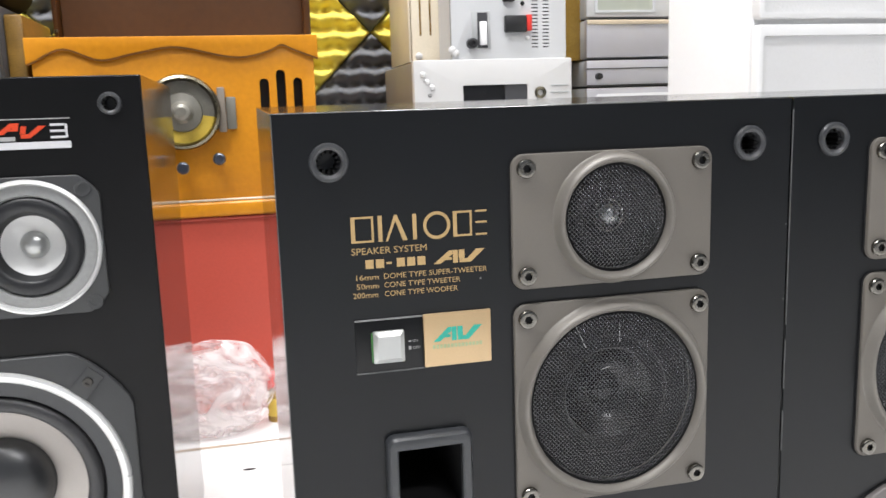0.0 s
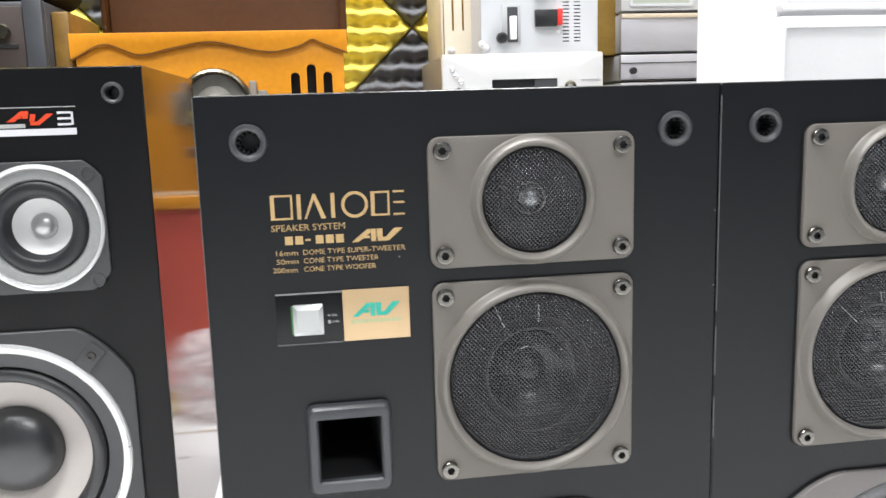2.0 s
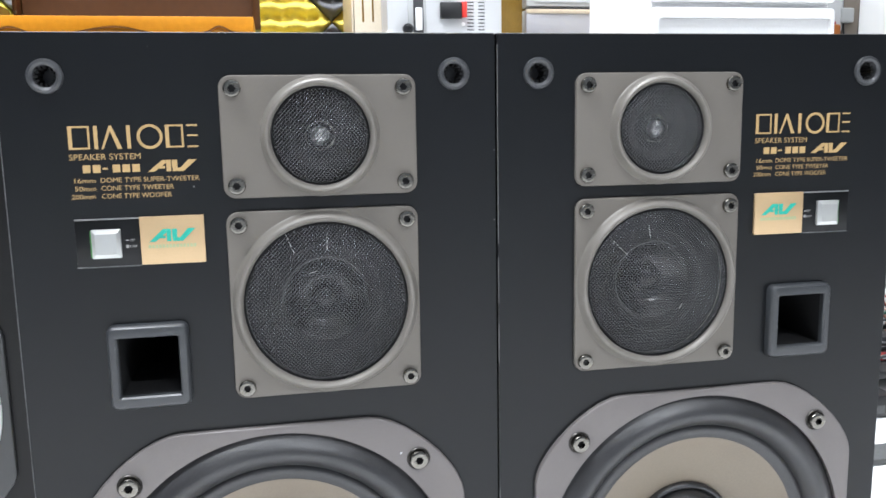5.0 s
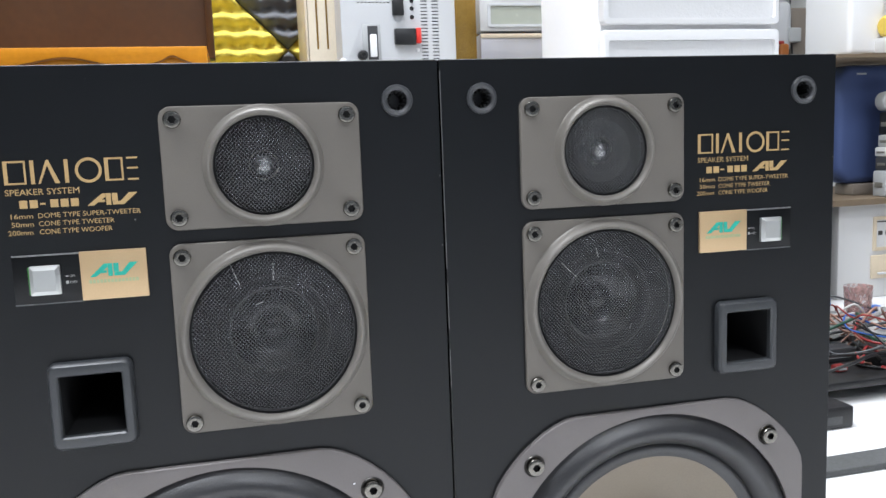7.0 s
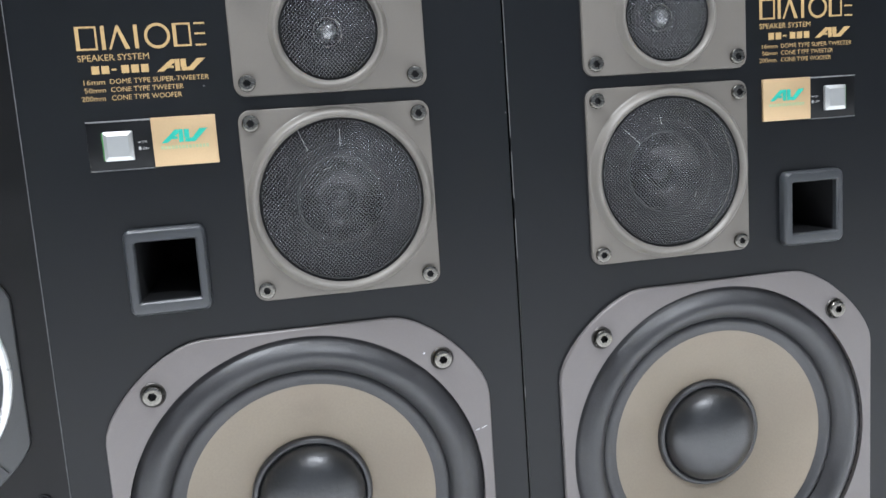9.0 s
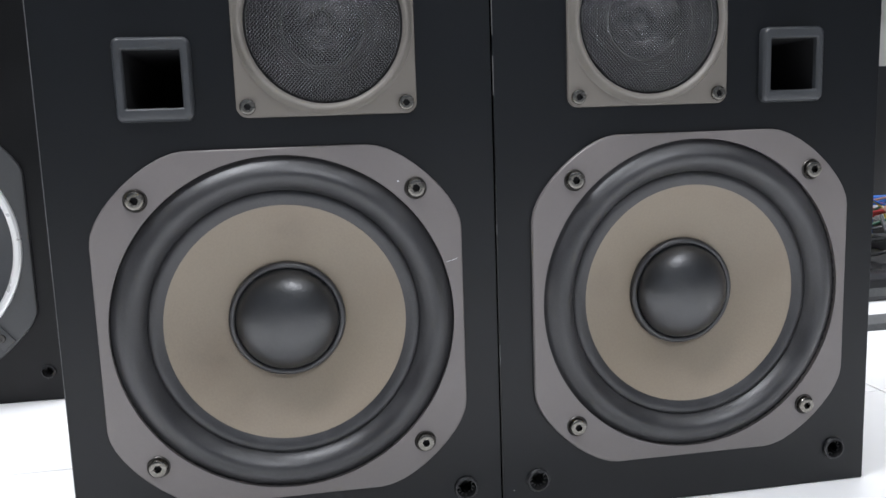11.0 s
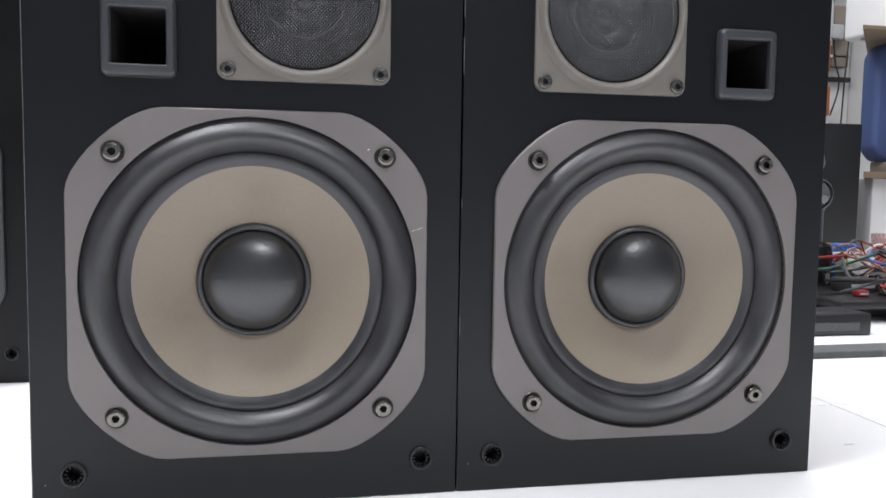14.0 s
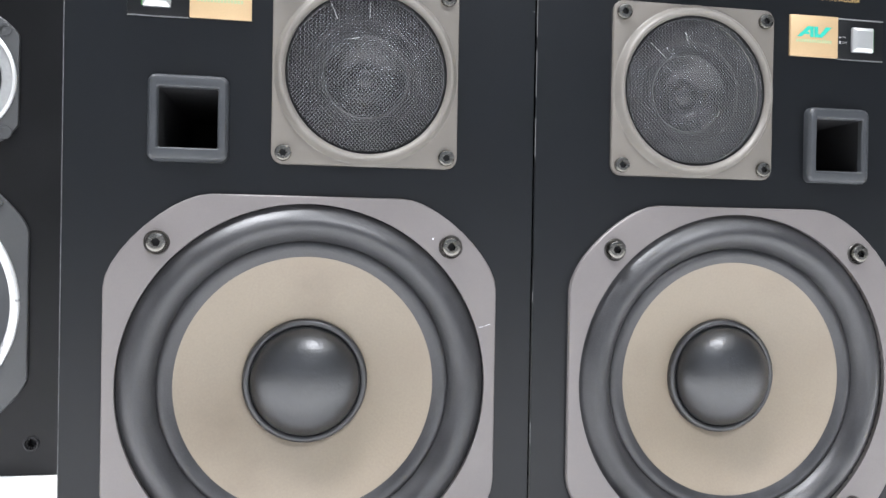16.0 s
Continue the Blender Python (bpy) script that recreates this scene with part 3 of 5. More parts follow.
def nameplate(parent, dx):
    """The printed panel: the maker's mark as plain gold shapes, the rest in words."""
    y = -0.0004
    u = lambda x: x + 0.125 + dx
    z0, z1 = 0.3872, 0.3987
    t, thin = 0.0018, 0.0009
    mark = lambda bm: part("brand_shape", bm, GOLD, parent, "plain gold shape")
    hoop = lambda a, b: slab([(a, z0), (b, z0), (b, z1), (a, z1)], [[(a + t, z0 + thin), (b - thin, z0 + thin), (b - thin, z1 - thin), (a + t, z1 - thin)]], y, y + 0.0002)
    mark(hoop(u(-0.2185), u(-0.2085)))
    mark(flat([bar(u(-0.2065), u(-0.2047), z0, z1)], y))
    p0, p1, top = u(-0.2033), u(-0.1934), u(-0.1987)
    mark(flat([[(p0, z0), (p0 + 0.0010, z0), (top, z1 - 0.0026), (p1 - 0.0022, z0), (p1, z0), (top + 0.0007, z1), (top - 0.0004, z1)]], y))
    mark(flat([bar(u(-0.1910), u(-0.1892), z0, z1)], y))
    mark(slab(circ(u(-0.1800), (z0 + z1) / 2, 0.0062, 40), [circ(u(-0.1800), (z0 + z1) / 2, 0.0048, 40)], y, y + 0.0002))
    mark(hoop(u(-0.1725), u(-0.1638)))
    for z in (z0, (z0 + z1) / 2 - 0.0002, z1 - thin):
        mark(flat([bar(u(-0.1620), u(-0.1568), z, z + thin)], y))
    lettering("SPEAKER SYSTEM", u(-0.2187), u(-0.1850), 0.3819, 0.0030, y, parent, GOLD)
    for k in range(6):
        x = u(-0.2128) + k * 0.00468
        part("model_bar", flat([bar(x, x + 0.0024, 0.3770, 0.3779) if k == 2 else bar(x, x + 0.0036, 0.3755, 0.3794)], y), GOLD, parent, "small plain gold bar")
    part("emblem", flat(logo_shapes(u(-0.1820), u(-0.1580), 0.3753, 0.3811), y), GOLD, parent, "slanting gold emblem")
    for z, a, a1, b, b1 in ((0.3705, "16mm", -0.2072, "DOME TYPE SUPER-TWEETER", -0.1572), (0.3665, "50mm", -0.2072, "CONE TYPE TWEETER", -0.1699), (0.3625, "200mm", -0.2078, "CONE TYPE WOOFER", -0.1712)):
        lettering(a, u(-0.2190 if a[0] == "2" else -0.2172), u(a1), z, 0.0024, y, parent, GOLD)
        lettering(b, u(-0.2048), u(b1), z, 0.0024, y, parent, GOLD)


def switch_panel(parent, s):
    """The black switch strip with its push button and gold badge."""
    X = lambda x: s * (x + 0.125)
    span = lambda a, b: (min(X(a), X(b)), max(X(a), X(b)))
    a, b = span(-0.2190, -0.1880)
    part("switch_strip", box(a, b, -0.0004, 0.0006, 0.3281, 0.3517, 0.0002), STRIPBLACK, parent)
    part("trim_line", box(a, b, -0.0007, 0.0004, 0.3275, 0.3281, 0.0001), EDGE, parent, "thin grey lower line")
    part("trim_line", box(a, b, -0.0008, 0.0004, 0.3518, 0.3525, 0.0002), TRIMGREY, parent, "thin pale metal trim line")
    a, b = span(-0.1879, -0.1563)
    badge = part("badge", box(a, b, -0.0016, 0.0006, 0.3281, 0.3527, 0.0003), BADGE, parent, "satin gold badge")
    m = (a + b) / 2
    part("emblem", flat(logo_shapes(m - 0.0115, m + 0.0115, 0.3397, 0.3461), -0.0018), GREEN, badge, "green slanting emblem")
    part("small_print", flat([bar(m - 0.012 + k * 0.0017, m - 0.0108 + k * 0.0017, 0.3365, 0.3382) for k in range(14)], -0.0018), PALEGREEN, badge, "row of pale green bars")
    c = X(-0.2042)
    sw = part("button", loft([(rrect(c, 0.3397, 0.0070, 0.0073, 0.0006, 2), -0.0006), (rrect(c, 0.3397, 0.0070, 0.0073, 0.0006, 2), -0.0024), (rrect(c, 0.3397, 0.0051, 0.0052, 0.0005, 2), -0.0040)], cap=True), BUTTON, parent, "square bevelled silver push button", smooth=20)
    a, b = sorted((c - s * 0.0071, c - s * 0.0078))
    part("rim", box(a, b, -0.0018, -0.0005, 0.3329, 0.3465, 0.0002), GREENRIM, sw, "green plastic rim")
    t0 = X(-0.1950) if s > 0 else X(-0.1893)
    part("switch_print", flat([bar(t0, t0 + 0.0012, 0.3407, 0.3413), bar(t0, t0 + 0.0012, 0.3371, 0.3387)], -0.0008), PRINT, parent)
    lettering("ON", t0 + 0.0018, t0 + 0.0042, 0.3405, 0.0012, -0.0008, parent, PRINT)
    lettering("OFF", t0 + 0.0018, t0 + 0.0052, 0.3372, 0.0012, -0.0008, parent, PRINT)


def small_driver(parent, name, cx, cz, hw, hh, ring, mesh_r, dome, screws):
    plate = part(name, slab(rrect(cx, cz, hw, hh, 0.0062), [circ(cx, cz, mesh_r)], -0.0026, 0.0004, 0.0010, hole_back=0.012), TAUPE, parent, "taupe painted metal driver plate", smooth=16)
    part("gasket", slab(inset(rrect(cx, cz, hw, hh, 0.0062), -0.0006), [circ(cx, cz, mesh_r)], -0.0006, 0.0003), VOID, plate, "thin black gasket", smooth=0)
    lift = 0.0056 if mesh_r < 0.03 else 0.0050
    foot = ring + 0.0010
    prof = [(foot + 0.0004, -0.0024)]
    for k in range(17):
        q = k / 16
        prof.append((foot - (foot - mesh_r) * q, -0.00262 - lift * math.sin(math.pi * 0.80 * q) ** 1.35))
    prof.append((mesh_r - 0.0002, 0.0))
    part("rim", lathe(prof, cx, cz, 96), TAUPE_RIM, plate, "raised rounded rim", smooth=60)
    # Black ring paints the shade in the gap round the mesh.
    part("gap_shade_ring", lathe([(mesh_r, -0.0040), (mesh_r - 0.0005, -0.0032), (mesh_r - 0.0013, -0.0032), (mesh_r - 0.0013, 0.001)], cx, cz, 96), VOID, plate)
    g = new("mesh_grille", wire_mesh(cx, cz, mesh_r - 0.0013, -0.0040, 0.0035 if mesh_r < 0.03 else 0.0045, 0.00147, 0.00037))
    g.data.materials.append(MESH)
    g.parent = plate
    tagged(g, "fine dark wire mesh")
    if dome:
        part("horn", lathe([(mesh_r, 0.003), (0.018, 0.002), (0.0125, 0.0056), (0.0090, 0.0060), (0.0044, 0.0056)], cx, cz, 64), DRIVER, plate, "dark flared front")
        part("dome_ring", lathe([(0.0081, 0.0062), (0.0080, 0.0050), (0.0077, 0.0046), (0.0073, 0.0050), (0.0072, 0.0062)], cx, cz, 48), STEEL, plate, "thin bright ring round the dome")
        part("dome", lathe([(0.0050, 0.0060)] + [(0.0048 * math.cos(radians(a)), 0.0046 - 0.0040 * math.sin(radians(a))) for a in range(0, 90, 9)] + [(0, 0.0006)], cx, cz, 48), DOME, plate, "bright metal dome")
    else:
        part("surround", lathe([(mesh_r, 0.004), (0.032, 0.0035)] + [(0.0268 - 0.0034 * math.cos(radians(a)), 0.003 - 0.0028 * math.sin(radians(a))) for a in range(180, -1, -20)] + [(0.0226, 0.0042)], cx, cz, 64), DRIVER, plate)
        part("cone", lathe([(0.0230 - 0.0140 * k / 10, 0.0040 + 0.0100 * math.sin(math.pi / 2 * k / 10) ** 1.15) for k in range(11)], cx, cz, 64), PAPER, plate, "dark paper cone")
        part("dust_cap", lathe([(0.0094, 0.0142), (0.0092, 0.0124), (0.0084, 0.0120), (0.0079, 0.0130)] + [(0.0077 * math.cos(radians(a)), 0.0130 - 0.0058 * math.sin(radians(a))) for a in range(10, 90, 10)] + [(0, 0.0072)], cx, cz, 48), PAPER, plate, "small dark dome")
    first = None
    for x, z in screws:
        if first is None:
            first = part("screw", hex_screw(0.0044, 0.0026), STEEL, plate, "steel socket-head screw")
            first.location = (x, -0.0024, z)
            # Black disc paints the shade inside the socket.
            sock = part("socket", lathe([(0.0021, -0.0022), (0.0019, -0.0010), (0, -0.0010)], seg=12), VOID, first)
        else:
            share(sock, "socket", share(first, "screw", plate, x, -0.0024, z, "steel socket-head screw"))


def woofer(parent, cx, cz, cone_material):
    plate = part("woofer", slab(octagon(cx, cz, 0.1037, 0.1027, 0.0500, 0.0530), [circ(cx, cz + 0.001, 0.0975, 120)], -0.0036, 0.0004, 0.0014, hole_back=0.006), WOOFER_PLATE, parent, "mauve-grey painted metal woofer frame", smooth=16)
    part("gasket", slab(inset(octagon(cx, cz, 0.1037, 0.1027, 0.0500, 0.0530), -0.0006), [circ(cx, cz + 0.001, 0.0980, 120)], -0.0006, 0.0003), VOID, plate, "thin black gasket", smooth=0)
    c = cz + 0.001
    # Black ring paints the gap's shade between frame and surround.
    part("gap_shade_ring", lathe([(0.0976, -0.0020), (0.0974, 0.0010), (0.0960, 0.0012)], cx, c, 96), VOID, plate)
    roll = [(0.0966, 0.0011), (0.0970, -0.0010)] + [(0.0969 - 0.0191 * k / 20, -0.0004 - 0.0072 * math.sin(math.pi * (k / 20) ** 1.12) ** 0.85) for k in range(1, 20)]
    roll += [(0.0776, 0.0006), (0.0771, 0.0002), (0.0762, -0.0004), (0.0745, -0.0006), (0.0722, 0.0000), (0.0692, 0.0016)]
    part("surround", lathe(roll, cx, c, 128), RUBBER, plate, "dusty black rubber surround", smooth=50)
    cone = [(0.0700 - 0.0384 * k / 12, 0.0014 + 0.0160 * (k / 12) ** 0.95) for k in range(13)]
    part("cone", lathe(cone, cx, c, 128), cone_material, plate, "beige stained cone")
    ring = [(0.0346, 0.0172)] + [(0.0322 + 0.0021 * math.cos(radians(a)), 0.0152 - 0.0024 * math.sin(radians(a))) for a in range(0, 181, 15)] + [(0.0299, 0.0160)]
    part("cap_rim", lathe(ring, cx, c, 96), CAPRIM, plate, "dusty rounded rim of the dust cap", smooth=60)
    cap = [(0.0304, 0.0152)] + [(0.0303 * math.cos(radians(a)), 0.0148 - 0.0162 * math.sin(radians(a))) for a in range(5, 90, 5)] + [(0, -0.0014)]
    part("dust_cap", lathe(cap, cx, c, 96), DUSTCAP, plate, "domed black dust cap")
    first = None
    for x, z in ((-0.0773, 0.0768), (0.0773, 0.0768), (-0.0773, -0.0762), (0.0773, -0.0762)):
        if first is None:
            first = part("screw", hex_screw(0.0052, 0.0038), STEEL, plate, "steel socket-head screw")
            first.location = (cx + x, -0.0036, cz + z)
            # Shade down in the socket, put in as a black disc.
            sock = part("socket", lathe([(0.0024, -0.0030), (0.0022, -0.001), (0, -0.001)], seg=12), VOID, first)
            washer = part("washer", lathe([(0.0066, 0.0005), (0.0066, -0.0003), (0.0062, -0.0009), (0.0054, -0.0006), (0.0053, 0.0004)], seg=32), DARKSTEEL, first)
        else:
            sc = share(first, "screw", plate, cx + x, -0.0036, cz + z, "steel socket-head screw")
            share(washer, "washer", sc)
            share(sock, "socket", sc)
    return plate


def loudspeaker(x, s):
    """One of the mirrored pair: s = 1 has its drivers to the right of the name, s = -1 to the left."""
    sp = thing("loudspeaker", x, 0, 0, "black three-way loudspeaker with beige woofer cone standing on tiles", "loudspeaker", "matching loudspeakers")
    cabinet_shell(W, H, D, SIDES, sp, rise=0.0052)
    dx = s * 0.0300
    px = s * -0.0625
    holes = [circ(0, 0.1347, 0.0985, 96), circ(dx, 0.3916, 0.027, 48), circ(dx, 0.3033, 0.045, 64), rrect(px, 0.2750, 0.0185, 0.0205, 0.003, 3)]
    spots = [(-0.1015, 0.4229), (0.1015, 0.4229), (-0.1020, 0.0234), (0.1020, 0.0234)]
    holes += [circ(a, b, 0.0056, 24) for a, b in spots]
    part("baffle", slab(rrect(0, H / 2, W / 2 - 0.0004, H / 2 - 0.0004, 0.0008, 2), holes, 0.0, 0.0011, 0.0003, hole_back=0.02), VINYL, sp, "matt black vinyl front board", smooth=0)
    small_driver(sp, "super_tweeter", dx, 0.3916, 0.0504, 0.0312, 0.0300, 0.0256, True, [(dx + a, b) for a in (-0.0437, 0.0437) for b in (0.4162, 0.3669)])
    small_driver(sp, "tweeter", dx, 0.3033, 0.0502, 0.0501, 0.0487, 0.0436, False, [(dx + a, b) for a in (-0.0440, 0.0440) for b in (0.3465, 0.2591)])
    woofer(sp, 0, 0.1337, CONE_A if s > 0 else CONE_B)
    o = lambda d: rrect(px, 0.2750, 0.0203 - d, 0.0225 - d, max(0.0042 - d * 0.5, 0.0006), 4)
    q = lambda y, d: (rrect(px, 0.2752, 0.0152 - d, 0.0158 - d, 0.0010, 4), y)
    port = part("bass_port", loft([(o(0), 0.0002), (o(0), -0.0030), (o(0.0005), -0.0046), (o(0.0016), -0.0058), (o(0.0032), -0.0062), q(-0.0060, -0.0006), q(-0.0050, 0.0002), q(-0.0020, 0.0004)]), PORT, sp, "grey plastic square port with bevelled rim")
    # Port interior coloured near-black in place of its shade.
    part("tunnel", loft([q(-0.0022, 0.0003), q(0.03, 0.001), q(0.12, 0.003)], cap=True), VOID, port, "tunnel blackened to stand for inner shade")
    grommets(spots[:2], sp)
    grommets(spots[2:], sp, 0.0074, 0.0054, BLACKPLASTIC)
    # Left cabinet: painted edge glint, full height; right: glint and chips at the seam.
    edge_spans = ((0.002, H - 0.001),) if s > 0 else ((0.330, H - 0.006), (0.296, 0.322), (0.262, 0.284), (0.18, 0.186), (0.10, 0.112))
    for low, high in edge_spans:
        part("edge_glint_wear", box(-W / 2 + 0.00005, -W / 2 + 0.00045, -0.0003, 0.0006, low, high, 0.0001), EDGE, sp, "thin grey edge line, painted glint and wear")
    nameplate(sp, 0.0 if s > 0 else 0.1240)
    switch_panel(sp, s)
    return sp


pair_left = loudspeaker(-W / 2 - 0.0003, 1)
pair_right = loudspeaker(W / 2 + 0.0003, -1)
# scratches on the mesh and on the woofer frame
for sp, cx, marks in ((pair_left, 0.0300, ((-0.0165, 0.0275, 0.0105, -0.0042), (0.0005, 0.0290, 0.0085, 0.0004), (-0.0090, 0.0170, 0.0010, 0.0036))), (pair_right, -0.0300, ((-0.0208, 0.0178, 0.0080, -0.0080), (-0.0072, 0.0280, 0.0050, -0.0006), (0.0115, -0.0150, 0.0030, 0.0012)))):
    plate = [c for c in sp.children if c.name.startswith("tweeter")][0]
    for mx, mz, length, slant in marks:
        for a, b in ((0.0, 0.24), (0.33, 0.60), (0.68, 0.78), (0.88, 1.0)):
            ends = [(mx + slant * q, mz + length * q) for q in (a, b)]
            pts = [(cx + x, -0.0046 - 0.0045 * (1 - (x * x + z * z) / 0.0423 ** 2), 0.3033 + z) for x, z in ends]
            mid = tuple((p + q) / 2 + d for p, q, d in zip(*pts, (0.0002, -0.00005, 0.0)))
            part("scratch", tube([pts[0], mid, pts[1]], 0.00016, 5, 3), TRIMGREY, plate, "bright scratch on the mesh")
woofer_frame = [c for c in pair_left.children if c.name.startswith("woofer")][0]
part("scratch", flat([[(0.0938, 0.1660), (0.0962, 0.1667), (0.0964, 0.1670), (0.0940, 0.1664)], [(0.0970, 0.1668), (0.1004, 0.1681), (0.1003, 0.1684), (0.0971, 0.1671)], [(0.0668, 0.2142), (0.0680, 0.2146), (0.0678, 0.2154), (0.0667, 0.2150)]], -0.0044), WHITEPRINT, woofer_frame, "pale scratch marks")


# ---- the third loudspeaker, standing further back ----
def third_loudspeaker():
    w, h, d = 0.272, 0.4783, 0.29
    sp = thing("loudspeaker", -0.470, 0.334, 0, "glossy black loudspeaker with silver-ringed drivers and a red emblem", "loudspeaker")
    cabinet_shell(w, h, d, LACQUER, sp)
    X = lambda x: x + 0.470
    mx, mz = X(-0.4255), 0.3490
    wx, wz = 0.0, 0.1515
    holes = [circ(wx, wz, 0.098, 96), circ(mx, mz, 0.049, 64), circ(X(-0.358), 0.4568, 0.0052, 24), circ(X(-0.358), 0.0285, 0.0052, 24)]
    part("baffle", slab(rrect(0, h / 2, w / 2 - 0.0007, h / 2 - 0.0007, 0.0008, 2), holes, 0.0, 0.0011, 0.0004, hole_back=0.02), SATIN, sp, "smudged black front board", smooth=0)
    grommets([(X(-0.358), 0.4568)], sp, 0.0088, 0.0054)
    grommets([(X(-0.358), 0.0285)], sp, 0.0066, 0.0052, BLACKPLASTIC)
    plate = part("midrange", slab(octagon(mx, mz, 0.0540, 0.0545, 0.0375, 0.0385, 0.2), [circ(mx, mz, 0.0500)], -0.0035, 0.0004, 0.0012, hole_back=0.004), FRAMEGREY, sp, "dark grey frame with cut corners", smooth=16)
    part("ring", lathe([(0.0526, -0.0034), (0.0522, -0.0050), (0.0508, -0.0056), (0.0494, -0.0050), (0.0490, -0.0030)], mx, mz, 96), ALU, plate, "bright metal ring")
    part("band", lathe([(0.0492, -0.0030), (0.0480, -0.0020), (0.0440, -0.0030), (0.0405, -0.0026), (0.0388, 0.0)], mx, mz, 96), SILVERBAND, plate, "rough silver band")
    part("surround", lathe([(0.0390, 0.0)] + [(0.0325 + 0.006 * math.cos(radians(a)), -0.0005 - 0.003 * math.sin(radians(a))) for a in range(10, 171, 16)] + [(0.0255, 0.005), (0.0236, 0.008)], mx, mz, 96), DARKRUBBER, plate)
    part("cone", lathe([(0.0238, 0.0075), (0.0200, 0.010), (0.0105, 0.0135)], mx, mz, 96), SILVERCONE, plate, "silver cone")
    part("dust_cap", lathe([(0.0110, 0.0135)] + [(0.0108 * math.cos(radians(a)), 0.0135 - 0.008 * math.sin(radians(a))) for a in range(8, 90, 9)] + [(0, 0.0055)], mx, mz, 64), BUTTON, plate, "silver dome")
    for k, (x, z) in enumerate(((0.0420, 0.0435), (0.0430, -0.0460), (-0.0425, 0.0435), (-0.0425, -0.0460))):
        boss = part("screw_boss", loft([(circ(mx + x, mz + z, 0.0062, 24), -0.0034), (circ(mx + x, mz + z, 0.0058, 24), -0.0044), (circ(mx + x, mz + z, 0.0036, 24), -0.0044), (circ(mx + x, mz + z, 0.0034, 24), -0.0016)], cap=True), FRAMEGREY, plate)
        # Screw coloured near-black so the boss looks like a shaded hole.
        sc = part("screw", hex_screw(0.0028, 0.0016), VOID, boss)
        sc.location = (mx + x, -0.0016, mz + z)
    plate = part("woofer", slab(octagon(wx, wz, 0.1085, 0.1110, 0.062, 0.064, 0.25), [circ(wx, wz, 0.0960, 120)], -0.0045, 0.0004, 0.0014, hole_back=0.004), FRAMEGREY, sp, "dark grey frame with cut corners", smooth=16)
    part("ring", lathe([(0.1022, -0.0044), (0.1016, -0.0066), (0.0995, -0.0074), (0.0962, -0.0070), (0.0945, -0.0058), (0.0940, -0.0030)], wx, wz, 128), ALU, plate, "bright metal ring")
    part("band", lathe([(0.0942, -0.0030), (0.0930, -0.0020), (0.0870, -0.0008), (0.0815, 0.0), (0.0805, 0.004)], wx, wz, 128), PORT, plate, "grey sloping band")
    part("surround", lathe([(0.0808, 0.003), (0.0796, 0.0035)] + [(0.0735 + 0.006 * math.cos(radians(a)), 0.002 - 0.0045 * math.sin(radians(a))) for a in range(8, 173, 14)] + [(0.0668, 0.004), (0.0655, 0.006)], wx, wz, 128), RUBBER, plate, "dark rubber surround")
    part("cone", lathe([(0.0662 - 0.028 * k / 8, 0.005 + 0.018 * (k / 8) ** 0.9) for k in range(9)], wx, wz, 128), PALECONE, plate, "pale grey-pink cone")
    part("dust_cap", lathe([(0.0392, 0.021), (0.0384, 0.0195)] + [(0.038 * math.cos(radians(a)), 0.0200 - 0.020 * math.sin(radians(a))) for a in range(4, 90, 6)] + [(0, 0.0)], wx, wz, 96), DUSTCAP, plate, "domed black dust cap")
    for x, z in ((0.0760, 0.0870), (0.0760, -0.0870), (-0.0760, 0.0870), (-0.0760, -0.0870)):
        lug = bmesh.new()
        box(-0.012, 0.012, -0.0062, -0.0044, -0.0075, 0.0075, 0.0007, bm=lug)
        bmesh.ops.transform(lug, verts=lug.verts, matrix=Matrix.Translation((x * 0.985, 0, wz + z * 0.985)) @ Matrix.Rotation(math.copysign(radians(49), -x * z), 4, "Y"))
        lug = part("screw_lug", lug, FRAMEGREY, plate)
        sc = part("screw", hex_screw(0.0040, 0.0022), DARKSTEEL, lug)
        sc.location = (x, -0.0062, wz + z)
    y = -0.0006
    part("trim_line", flat([bar(X(-0.4635), X(-0.3878), 0.4464, 0.4472)], y), PRINT, sp)
    zz = 0.4355
    e0 = X(-0.4415)
    mark = flat([[(e0, zz), (e0 + 0.006, zz), (e0 + 0.0165, zz + 0.0085), (e0 + 0.0115, zz + 0.0085)], bar(e0 + 0.0175, e0 + 0.0215, zz + 0.0002, zz + 0.006, 0.001),
                 [(e0 + 0.018, zz - 0.003), (e0 + 0.0245, zz - 0.003), (e0 + 0.0365, zz + 0.006), (e0 + 0.0310, zz + 0.006), (e0 + 0.0235, zz), (e0 + 0.018, zz)]], y)
    flat([bar(e0 + 0.0118, e0 + 0.0165, zz + 0.0025, zz + 0.0085, 0.001), [(e0 + 0.0065, zz + 0.0025), (e0 + 0.0115, zz + 0.0025), (e0 + 0.0115, zz + 0.0042), (e0 + 0.0083, zz + 0.0042)]], y - 0.0004, bm=mark)
    part("emblem", mark, RED, sp, "slanting red emblem")
    part("numeral_mark", flat([bar(X(-0.4025), X(-0.3920), z, z + 0.0018) for z in (0.4318, 0.4365, 0.4412)] + [bar(X(-0.3919), X(-0.3902), 0.4322, 0.4426)], y), WHITEPRINT, sp, "small white bars")
    part("label_bar", flat([bar(X(-0.4630), X(-0.3885), 0.4242, 0.4296)], y), WHITEPRINT, sp, "long white label bar")
    part("label_bar", flat([bar(X(-0.4610), X(-0.4275), 0.4306, 0.4338)], y), PRINT, sp, "small grey label bar")


third_loudspeaker()


